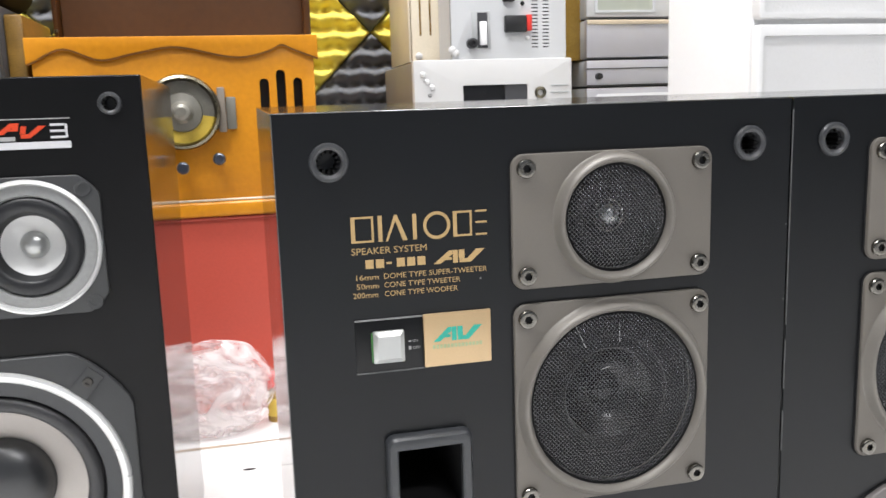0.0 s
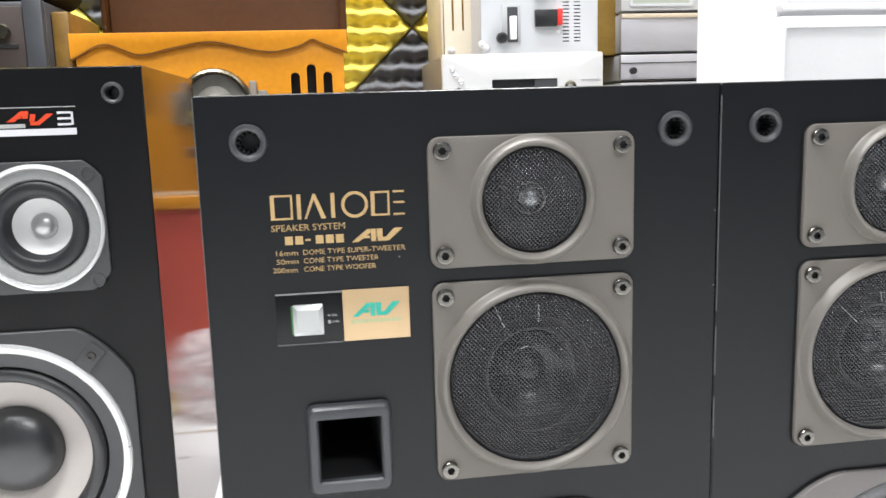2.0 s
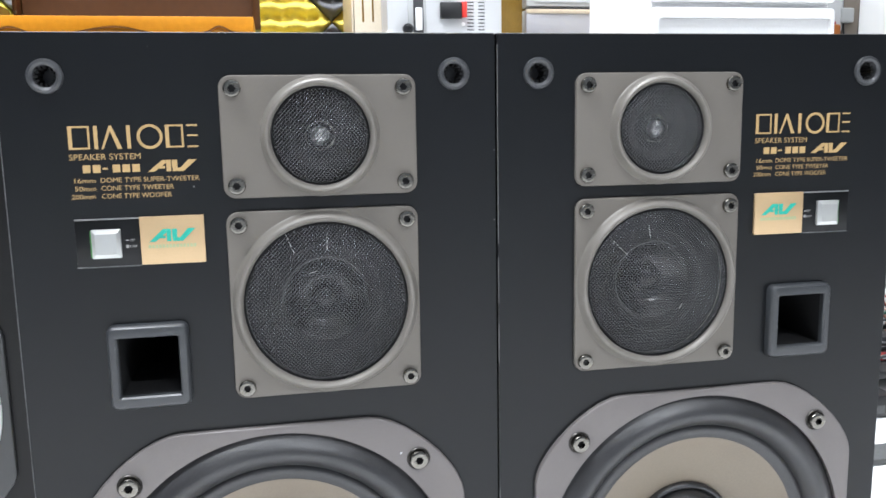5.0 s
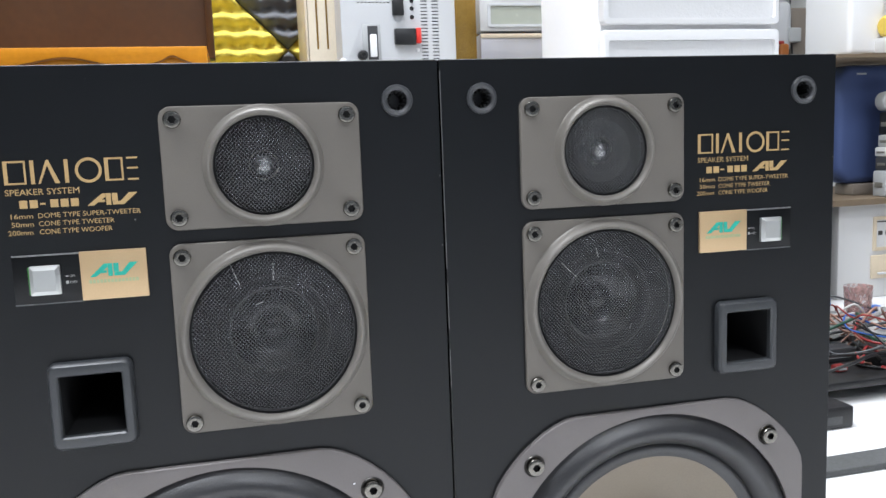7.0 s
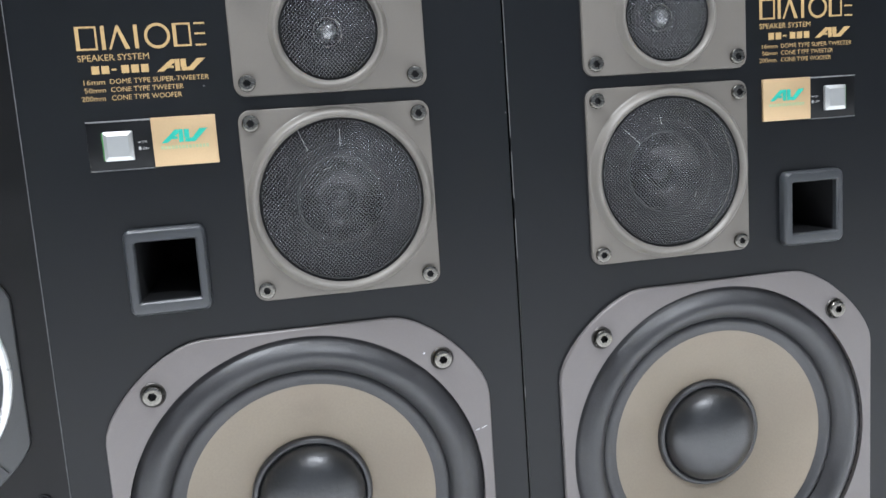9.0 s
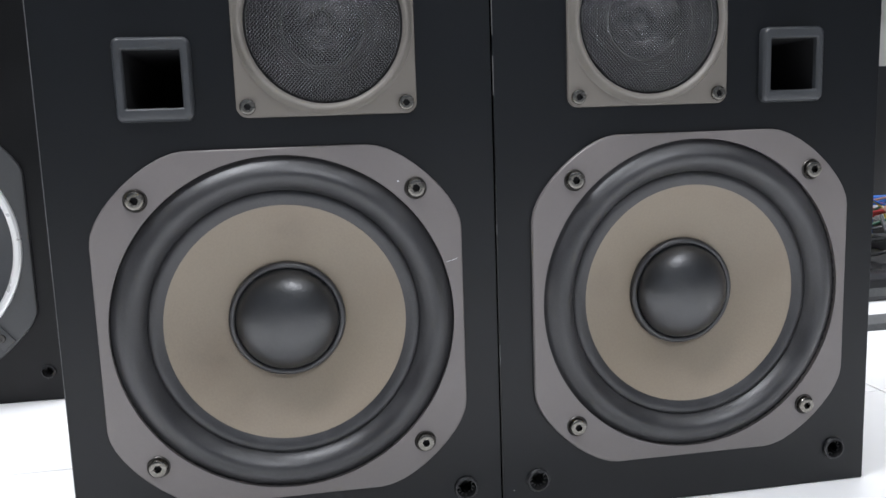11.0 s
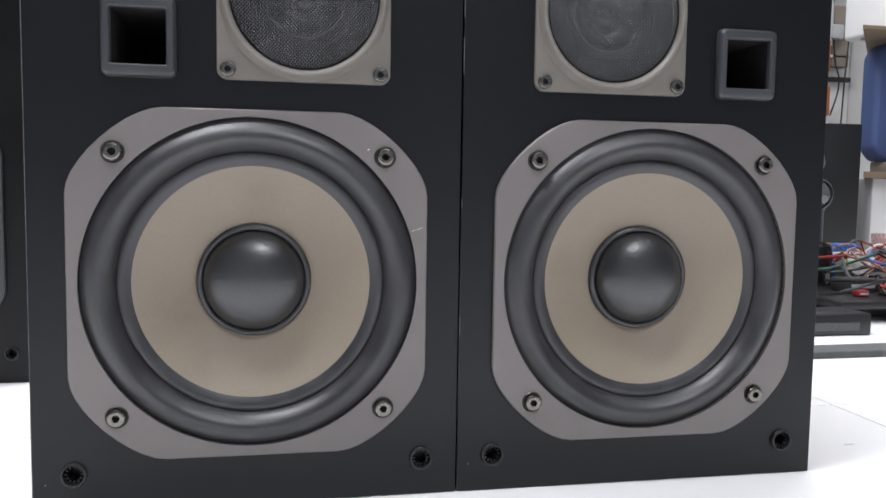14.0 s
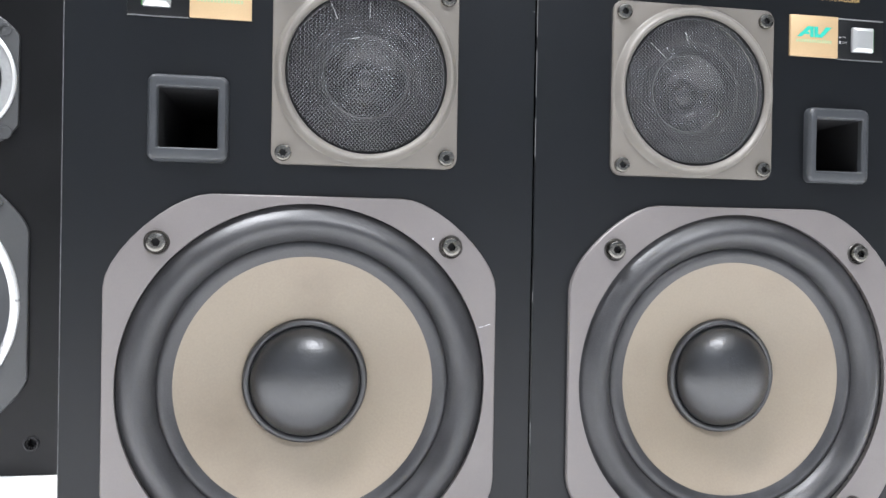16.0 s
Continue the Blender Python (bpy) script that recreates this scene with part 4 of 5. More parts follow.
# ---- behind: the wooden record player on its red-covered stool ----
def record_player():
    rp = thing("record_player", -0.341, 0.905, 0.2995, "retro orange wooden record player with chrome dial, brown lid open", "record player")
    x0, x1, h = -0.192, 0.193, 0.2540
    slots = [rrect(-0.1945 + 0.338 + k * 0.0243, 0.168 + (0.0 if k else 0.006), 0.0068, 0.030 + (0.0 if k else 0.006), 0.0066, 6) for k in (-1, 0, 1)]
    part("body", slab([(x0, 0), (x1, 0), (x1, h), (x0, h)], slots, 0.0, 0.205, 0.002, hole_back=0.02), ORANGE, rp, "orange varnished wood", smooth=20)
    part("back_panel", box(x0 + 0.002, x1 - 0.002, 0.03, 0.20, 0.004, h - 0.002), BLACKPLASTIC, rp, smooth=0)
    # crown board with a wavy lower edge
    wave = spline([(-0.198, 0, 0.2235), (-0.190, 0, 0.2265), (-0.150, 0, 0.2440), (-0.103, 0, 0.2285), (-0.059, 0, 0.2365), (-0.001, 0, 0.2450), (0.063, 0, 0.2320), (0.094, 0, 0.2298), (0.128, 0, 0.2375), (0.147, 0, 0.2460), (0.165, 0, 0.2390), (0.199, 0, 0.2260)], 6)
    low = [(p.x, p.z) for p in wave]
    part("crown_board", slab(low + [(0.199, 0.2590), (-0.198, 0.2590)], [], -0.006, 0.0, 0.0008), ORANGE, rp, "wavy-edged top board", smooth=30)
    # Brown strip paints the shadow line that the crown board throws.
    part("wave_shade", slab([(x, z - 0.0022) for x, z in low] + [(x, z) for x, z in low[::-1]], [], -0.0052, 0.0, 0), WAVESHADE, rp, "dark strip painted as shadow under the wavy edge", smooth=0)
    part("top_board", box(-0.198, 0.199, 0.0, 0.206, 0.2545, 0.2592, 0.001), ORANGE, rp)
    part("base_moulding", box(x0 - 0.010, x1 + 0.010, -0.012, 0.21, 0.0, 0.0215, 0.005, 3), ORANGE, rp, "rounded base moulding")
    part("bead", box(x0 - 0.006, x1 + 0.006, -0.0065, 0.0, 0.0216, 0.0255, 0.0018, 3), CREAM, rp, "pale bead along the moulding")
    # round chrome dial
    cx, cz = 0.002, 0.1525
    dial = part("dial", lathe([(0.053, 0.0), (0.0535, -0.018), (0.0515, -0.024), (0.048, -0.026), (0.0455, -0.022), (0.0440, -0.014)], cx, cz, 72), CHROME, rp, "worn chrome dial ring")
    part("dial_face", lathe([(0.0442, -0.0138), (0.028, -0.0135)], cx, cz, 40, a0=-10, a1=190), DIALGREY, dial, "grey upper dial")
    part("dial_face", lathe([(0.0442, -0.0138), (0.024, -0.0135)], cx, cz, 40, a0=190, a1=350), DIALYELLOW, dial, "yellow lower dial")
    part("dial_plate", lathe([(0.0282, -0.0135), (0.0270, -0.018), (0.016, -0.021), (0.0125, -0.026), (0.011, -0.036), (0.007, -0.039), (0, -0.039)], cx, cz, 48), DIALGREY, dial, "grey stepped hub")
    part("dial_bracket", box(cx + 0.049, cx + 0.060, -0.016, 0.0, cz - 0.030, cz + 0.034, 0.002), TAUPECASE, rp, "dark metal bracket")
    part("dial_box", box(cx + 0.0605, cx + 0.0745, -0.010, 0.0, cz - 0.026, cz + 0.020, 0.0015), DIALGREY, rp, "small grey box")
    for k, (x, z) in enumerate(((-0.341, 0.380), (-0.290, 0.391))):
        part("knob", lathe([(0.0052, 0.0), (0.0052, -0.012), (0.0085, -0.0125), (0.0092, -0.018), (0.0085, -0.024), (0.006, -0.0265), (0, -0.0268)], x + 0.338, z - 0.3065, 28), BLUESTEEL, rp, "blue-grey metal knob")
    # lid, swung open at the back
    lid = part("lid", slab([(-0.185, 0.2595), (0.200, 0.2595), (0.200, 0.62), (-0.185, 0.62)], [], 0.2065, 0.225, 0.003), BROWN, rp, "dark brown open lid", smooth=20)
    part("lid_rim", box(0.1965, 0.208, 0.180, 0.226, 0.2596, 0.62, 0.002), BROWN, lid)
    part("lid_rim", box(-0.193, -0.1855, 0.180, 0.226, 0.2596, 0.62, 0.002), BROWN, lid)
    for x in (-0.1885,):
        part("hinge_pin", lathe([(0.0035, 0), (0.0030, -0.003), (0, -0.0035)], x, 0.285, 16, cy=0.180), CHROME, lid)


def red_stool():
    st = thing("stool", -0.47, 1.02, 0, "low stool covered in a creased red cloth", "stool")
    bm = bmesh.new()
    n, m = 90, 40
    rows = []
    for j in range(m + 1):
        z = 0.2990 * j / m
        row = []
        for i in range(n + 1):
            x = -0.36 + 0.70 * i / n
            fold = 0.0022 * math.sin(38 * x + 5 * z) * (1 - j / m) + 0.0030 * noise.noise((x * 9, z * 14, 0.3)) * min(1, (m - j) / 6)
            row.append(bm.verts.new((x, -0.118 - 0.008 * (1 - z / 0.299) - fold, z)))
        rows.append(row)
    for a, b in zip(rows, rows[1:]):
        for i in range(n):
            bm.faces.new((a[i], a[i + 1], b[i + 1], b[i]))
    box(-0.36, 0.34, -0.117, 0.30, 0.0, 0.2990, bm=bm)
    part("cover", bm, REDCLOTH, st, "creased red cloth", smooth=60)
    hem = [(-0.35 + 0.69 * k / 12, -0.1290 - 0.001 * math.sin(k * 1.7), 0.010) for k in range(13)]
    part("hem", tube(hem, 0.0035), REDCLOTH, st, "stitched lower hem")
    part("piping", tube([(-0.358, -0.120, 0.2960), (0.0, -0.1205, 0.2962), (0.338, -0.120, 0.2960)], 0.0022), REDCLOTH, st, "piped upper edge")


record_player()
red_stool()


def left_device():
    d = thing("tape_recorder", -0.658, 0.90, 0.2992, "old grey and brown tape recorder with chrome knobs", "tape recorder")
    part("case", box(-0.10, 0.092, 0.0, 0.20, 0.0, 0.305, 0.004), DARKGREY, d, "dark grey case")
    part("side_panel", box(0.0922, 0.117, 0.02, 0.20, 0.0, 0.293, 0.004), OLDAMBER, d, "dark amber side panel")
    part("front_panel", box(-0.098, 0.064, -0.010, 0.0, 0.010, 0.298, 0.003), OLDBROWN, d, "brown front panel")
    part("trim", box(0.0645, 0.091, -0.014, 0.0, 0.0, 0.307, 0.003), PORT, d, "grey metal end trim")
    for x, z in ((0.036, 0.262), (0.006, 0.225), (0.030, 0.180)):
        part("knob", lathe([(0.010, 0), (0.011, -0.006), (0.009, -0.010), (0, -0.010)], x, z, 24, cy=-0.010), CHROME, d, "chrome knob")
    for z in (0.240, 0.205):
        part("slot_trim", box(-0.09, 0.055, -0.0125, -0.0095, z, z + 0.006, 0.001), BLACKPLASTIC, d)
    c = thing("black_case", -0.703, 0.98, 0.6065, "rounded black case lying on the tape recorder", "case")
    part("shell", box(-0.16, 0.150, -0.05, 0.12, 0.0, 0.24, 0.035, 5), DARKCASE, c)


left_device()


def plastic_bag():
    bm = bmesh.new()
    bmesh.ops.create_icosphere(bm, subdivisions=5, radius=1)
    ridge = lambda q: 1 - 2.4 * abs(noise.noise(q))
    for v in bm.verts:
        p = v.co.copy()
        k = 0.92 + 0.12 * ridge(p * 0.8 + Vector((1, 4, 2))) + 0.06 * ridge(p * 1.7 + Vector((0, 2, 5)))
        q = p * k
        v.co = (q.x * 0.084, q.y * 0.046, max(0.0, 0.060 + q.z * 0.072))
    b = thing("plastic_bag", -0.322, 0.815, 0.0005, "crumpled clear plastic bag with pinkish folds on the floor", "plastic bag")
    part("film", bm, BAG, b, smooth=80)
    inner = bmesh.new()
    bmesh.ops.create_icosphere(inner, subdivisions=5, radius=1)
    for v in inner.verts:
        p = v.co.copy()
        k = 0.9 + 0.26 * ridge(p * 1.1 + Vector((3, 1, 0))) + 0.10 * ridge(p * 2.2)
        v.co = (p.x * k * 0.064, p.y * k * 0.032, max(0.001, 0.048 + p.z * k * 0.056))
    part("inner_fold", inner, BAGFILM, b, "pinkish folds of film", smooth=80)
    bo = thing("bottle", -0.2395, 0.835, 0, "small bottle with red cap and yellow label", "bottle")
    part("body", turned([(0, 0), (0.010, 0), (0.011, 0.003), (0.011, 0.040), (0.006, 0.049), (0.006, 0.052), (0, 0.052)]), AMBER, bo)
    part("label", turned([(0.0113, 0.009), (0.0113, 0.036)]), DIALYELLOW, bo, "yellow label")
    part("cap", turned([(0.0095, 0.0521), (0.010, 0.068), (0.0088, 0.072), (0, 0.072)], seg=24), REDPLASTIC, bo, "red cap")


plastic_bag()


# ---- the foam wall ----
def foam_wall():
    s = 0.604 / 2
    def relief(x, z):
        return 0.5 + 0.5 * math.sin(2 * math.pi * z / 0.0365 + 0.35 * math.sin(2 * math.pi * x / 0.052)) * (0.72 + 0.28 * math.cos(4 * math.pi * x / 0.052))
    for cx in (-1.1942, -0.5902, 0.0112, 0.6152):
        for cz in (0.6035, 1.2075):
            n = 140 if cz < 1 and abs(cx) < 0.6 else 60
            panel = thing("foam_panel", cx, 1.372, cz - s, "acoustic foam panel, quarters of yellow and charcoal", "foam panel", "acoustic foam wall")
            for q, material in enumerate((FOAMYELLOW, FOAMGREY, FOAMYELLOW, FOAMGREY)):
                verts, faces, index = [], [], {}
                def vert(i, j):
                    if (i, j) not in index:
                        x, z = -s + 2 * s * i / n, -s + 2 * s * j / n
                        edge = abs(abs(x) - abs(z))
                        dip = min(1.0, edge / 0.006)
                        index[(i, j)] = len(verts)
                        verts.append((x * 0.9985, -0.010 - dip * (0.005 + 0.030 * relief(x + cx, z + cz)), z * 0.9985 + s))
                    return index[(i, j)]
                for i in range(n):
                    for j in range(n):
                        x, z = -s + 2 * s * (i + 0.5) / n, -s + 2 * s * (j + 0.5) / n
                        side = (0 if x < 0 else 2) if abs(x) > abs(z) else (1 if z > 0 else 3)
                        diag_a, diag_b = i == j, i + j == n - 1
                        if diag_a or diag_b:
                            c = [(i, j), (i + 1, j), (i + 1, j + 1), (i, j + 1)]
                            tris = ((c[0], c[1], c[2]), (c[0], c[2], c[3])) if diag_a else ((c[0], c[1], c[3]), (c[1], c[2], c[3]))
                            for tri in tris:
                                mx = sum(-s + 2 * s * p[0] / n for p in tri) / 3
                                mz = sum(-s + 2 * s * p[1] / n for p in tri) / 3
                                sd = (0 if mx < 0 else 2) if abs(mx) > abs(mz) else (1 if mz > 0 else 3)
                                if sd == q:
                                    faces.append([vert(*p) for p in tri])
                        elif side == q:
                            faces.append([vert(i, j), vert(i + 1, j), vert(i + 1, j + 1), vert(i, j + 1)])
                me = bpy.data.meshes.new("foam_piece")
                me.from_pydata(verts, [], faces)
                me.shade_smooth()
                me.materials.append(material)
                ob = new("foam_piece", me)
                ob.parent = panel
            part("backing", box(-s + 0.001, s - 0.001, -0.0095, -0.001, 0.001, 2 * s - 0.001), FOAMGREY, panel, smooth=0)


foam_wall()


# ---- the grey test gear ----
def rack(name, x0, x1, y0, y1, h):
    r = thing(name, (x0 + x1) / 2, (y0 + y1) / 2, 0, "plain grey metal equipment stand", "stand")
    w, d = (x1 - x0) / 2, (y1 - y0) / 2
    part("top", box(-w, w, -d, d, h - 0.02, h, 0.002), PALEGREY, r)
    for sx in (-1, 1):
        for sy in (-1, 1):
            part("leg", box(sx * (w - 0.015) - 0.012, sx * (w - 0.015) + 0.012, sy * (d - 0.015) - 0.012, sy * (d - 0.015) + 0.012, 0, h - 0.0202, 0.001), PALEGREY, r)


rack("equipment_stand", -0.013, 0.797, 0.90, 1.26, 0.393)


def lower_unit():
    u = thing("test_instrument", 0.136, 0.92, 0.3933, "off-white instrument with black display slot and taupe case", "test instrument")
    h = 0.1265
    part("case", box(-0.128, 0.128, 0.014, 0.27, 0, h - 0.002, 0.002), TAUPECASE, u, "taupe metal case")
    z = lambda v: v - 0.4003
    part("front_panel", slab(rrect(0, h / 2, 0.1305, h / 2, 0.003, 3), [rrect(0.0015, z(0.469), 0.0535, 0.018, 0.001, 2)], 0.0, 0.0135, 0.0015), OFFWHITE, u, "glossy off-white front")
    part("display", box(-0.0525, 0.055, 0.004, 0.013, z(0.4515), z(0.4865)), GLOSSBLACK, u, "black display window", smooth=0)
    part("display_mask", box(0.018, 0.055, 0.002, 0.0038, z(0.4515), z(0.4865)), DARKGREY, u, smooth=0)
    part("socket", lathe([(0.0095, 0.0), (0.0095, -0.003), (0.0075, -0.004), (0.005, -0.0035), (0.0045, 0.003), (0, 0.003)], 0.076, z(0.473), 28), CHROME, u, "chrome socket")
    part("indicator", lathe([(0.0028, 0.0), (0.0028, -0.0008), (0.002, 0.0), (0, 0.0005)], -0.106, z(0.473), 20), VOID, u, "small dark hole")
    for k, zz in enumerate((0.462, 0.473, 0.484)):
        part("vent_line", box(0.094, 0.1245, -0.0012, 0.0, z(zz) - 0.001, z(zz) + 0.001, 0.0004), PALEGREY, u)
    for x, zz in ((-0.110, 0.494), (-0.102, 0.485), (-0.116, 0.505)):
        part("stud", lathe([(0.0042, 0.0), (0.0038, -0.002), (0.002, -0.0032), (0, -0.0035)], x, z(zz), 20), ALU, u)


def amp_unit():
    u = thing("power_unit", 0.1655, 0.93, 0.5202, "light grey power unit with switches and vent slots", "power unit")
    h = 0.24
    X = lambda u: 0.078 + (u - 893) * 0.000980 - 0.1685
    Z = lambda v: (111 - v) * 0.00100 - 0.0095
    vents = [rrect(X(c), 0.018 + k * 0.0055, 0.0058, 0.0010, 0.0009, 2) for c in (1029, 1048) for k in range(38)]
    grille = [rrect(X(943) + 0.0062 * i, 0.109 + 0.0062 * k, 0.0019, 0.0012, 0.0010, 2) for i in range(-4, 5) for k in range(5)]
    part("backing", box(-0.094, 0.094, 0.0035, 0.0115, 0.001, h - 0.0015), DARKGREY, u, smooth=0)
    part("front_panel", slab(rrect(0, h / 2, 0.0955, h / 2, 0.002, 2), vents + grille, 0.0, 0.003, 0.0008), GREYMETAL, u, "light grey sheet metal front", smooth=20)
    part("case", box(-0.0945, 0.0945, 0.012, 0.085, 0.0006, h - 0.001), GREYMETAL, u, smooth=0)
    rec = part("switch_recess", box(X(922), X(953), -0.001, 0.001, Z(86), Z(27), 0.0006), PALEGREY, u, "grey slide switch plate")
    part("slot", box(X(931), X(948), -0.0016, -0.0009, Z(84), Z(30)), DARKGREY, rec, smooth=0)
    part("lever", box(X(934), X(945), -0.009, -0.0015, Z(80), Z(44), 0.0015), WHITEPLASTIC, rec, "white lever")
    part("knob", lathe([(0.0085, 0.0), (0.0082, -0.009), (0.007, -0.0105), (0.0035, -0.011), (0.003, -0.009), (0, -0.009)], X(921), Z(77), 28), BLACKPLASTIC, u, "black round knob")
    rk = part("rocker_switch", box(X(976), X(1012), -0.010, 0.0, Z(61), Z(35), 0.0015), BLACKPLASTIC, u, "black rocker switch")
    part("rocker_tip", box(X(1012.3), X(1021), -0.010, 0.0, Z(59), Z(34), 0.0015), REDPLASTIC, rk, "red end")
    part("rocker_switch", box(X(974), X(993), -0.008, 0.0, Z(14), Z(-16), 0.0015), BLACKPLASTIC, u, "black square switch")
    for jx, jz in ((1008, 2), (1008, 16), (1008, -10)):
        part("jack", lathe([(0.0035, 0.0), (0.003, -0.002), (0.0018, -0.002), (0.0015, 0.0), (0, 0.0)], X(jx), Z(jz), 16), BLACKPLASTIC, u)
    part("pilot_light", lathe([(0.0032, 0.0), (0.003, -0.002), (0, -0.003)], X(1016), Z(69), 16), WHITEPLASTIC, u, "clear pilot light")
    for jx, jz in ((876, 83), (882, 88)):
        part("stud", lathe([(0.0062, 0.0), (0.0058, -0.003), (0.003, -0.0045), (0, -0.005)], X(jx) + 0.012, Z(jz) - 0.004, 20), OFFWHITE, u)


def amber_box():
    b = thing("amber_case", 0.178, 1.10, 0.5199, "amber plastic case with a slotted beige panel", "case")
    part("shell", box(-0.153, 0.155, -0.080, 0.09, 0.0, 0.24, 0.004, 3), AMBER, b)
    part("slotted_panel", slab([(-0.153, 0.004), (-0.085, 0.004), (-0.085, 0.236), (-0.153, 0.236)], [rrect(-0.138 + 0.017 * k, 0.13, 0.0018, 0.085, 0.0015, 2) for k in range(3)], -0.084, -0.0805, 0.0008), BEIGE, b, "beige slotted panel", smooth=20)
    part("side_panel", box(-0.1575, -0.1535, -0.080, 0.088, 0.003, 0.237, 0.0012), BEIGE, b, "beige side panel")
    part("stud", lathe([(0.0062, 0.0), (0.0058, -0.003), (0.003, -0.0045), (0, -0.005)], -0.142, 0.012, 20, cy=-0.084), OFFWHITE, b)


def silver_stack():
    specs = [(0.4003, 0.0795, LAVENDER, "silver deck with rounded window frame"), (0.4802, 0.046, LAVENDER, "slim silver tuner in the stack"), (0.5266, 0.067, LAVENDER, "plain silver amplifier with cream band"), (0.5940, 0.085, OFFWHITE, "pale silver deck with rows of buttons")]
    for k, (z, h, m, label) in enumerate(specs):
        d = thing("audio_deck", 0.532, 0.985, z - 0.007, label, "audio deck", "stack of silver decks")
        x0, x1 = -0.211, 0.22
        part("case", box(x0 + 0.003, x1 - 0.003, 0.012, 0.25, 0.002, h - 0.001, 0.002), GREYMETAL, d)
        part("front_panel", box(x0, x1, 0.0, 0.0115, 0.003, h - 0.0012, 0.002), m, d)
        if k == 0:
            part("window_frame", slab(rrect(0.0, 0.050, 0.195, 0.018, 0.008), [rrect(0.0, 0.050, 0.189, 0.0125, 0.005)], -0.003, 0.0), WHITEPLASTIC, d, "bright rounded frame")
            part("window", box(-0.188, 0.188, -0.0012, 0.0, 0.038, 0.062), PALEGREY, d, smooth=0)
            part("stud", lathe([(0.004, 0.0), (0.0035, -0.003), (0, -0.0035)], -0.115, 0.052, 16, cy=-0.0012), CHROME, d)
        if k == 1:
            part("knob", lathe([(0.006, 0.0), (0.0055, -0.008), (0, -0.009)], -0.190, 0.018, 20), BLACKPLASTIC, d, "small dark knob")
            part("groove", box(x0, x1, -0.0008, 0.0, 0.001, 0.0035), DARKSTEEL, d, smooth=0)
            part("stripe", box(x0, x1, -0.0010, 0.0, 0.030, 0.0315), DARKSTEEL, d, smooth=0)
        if k == 2:
            part("band", box(x0, x1, -0.0022, 0.0, 0.058, 0.0655, 0.001), CREAM, d, "cream upper band")
        if k == 3:
            part("window", box(-0.192, -0.09, -0.0012, 0.0, 0.014, 0.046), WINDOW, d, "pale grey-green window", smooth=0)
            part("frame", slab(rrect(-0.141, 0.030, 0.056, 0.020, 0.003), [rrect(-0.141, 0.030, 0.051, 0.016, 0.002)], -0.003, 0.0), GREYMETAL, d)
            for i in range(12):
                part("button", box(-0.19 + i * 0.0145, -0.19 + i * 0.0145 + 0.010, -0.003, 0.0, 0.062, 0.066, 0.0006), DARKGREY, d)


lower_unit()
amber_box()
amp_unit()
silver_stack()


def drawer_tower():
    t = thing("drawer_tower", 0.474, 0.544, 0, "tall white plastic drawer unit", "drawer unit")
    x0, x1, d = -0.1265, 0.1275, 0.215
    part("body", box(x0, x1, 0.010, d, 0.0, 0.735, 0.006, 3), WHITEPLASTIC, t)
    for k in range(4):
        z0, z1 = 0.012 + k * 0.1785, 0.012 + k * 0.1785 + 0.172
        off = 0.5317 - (0.012 + 2 * 0.1785 + 0.172)
        z0, z1 = z0 + off, z1 + off
        dr = part("drawer", slab(rrect(0.0005, (z0 + z1) / 2, 0.1262, (z1 - z0) / 2, 0.006, 4), [rrect(0.0005, (z0 + z1) / 2 - 0.003, 0.1195, (z1 - z0) / 2 - 0.0105, 0.004, 4)], -0.004, 0.0095, 0.003), WHITEPLASTIC, t, "white drawer front with raised rim")
        part("inset_panel", box(-0.119, 0.120, 0.0015, 0.0094, z0 + 0.008, z1 - 0.014), WHITEGRAIN, dr, "finely grained panel", smooth=0)


drawer_tower()


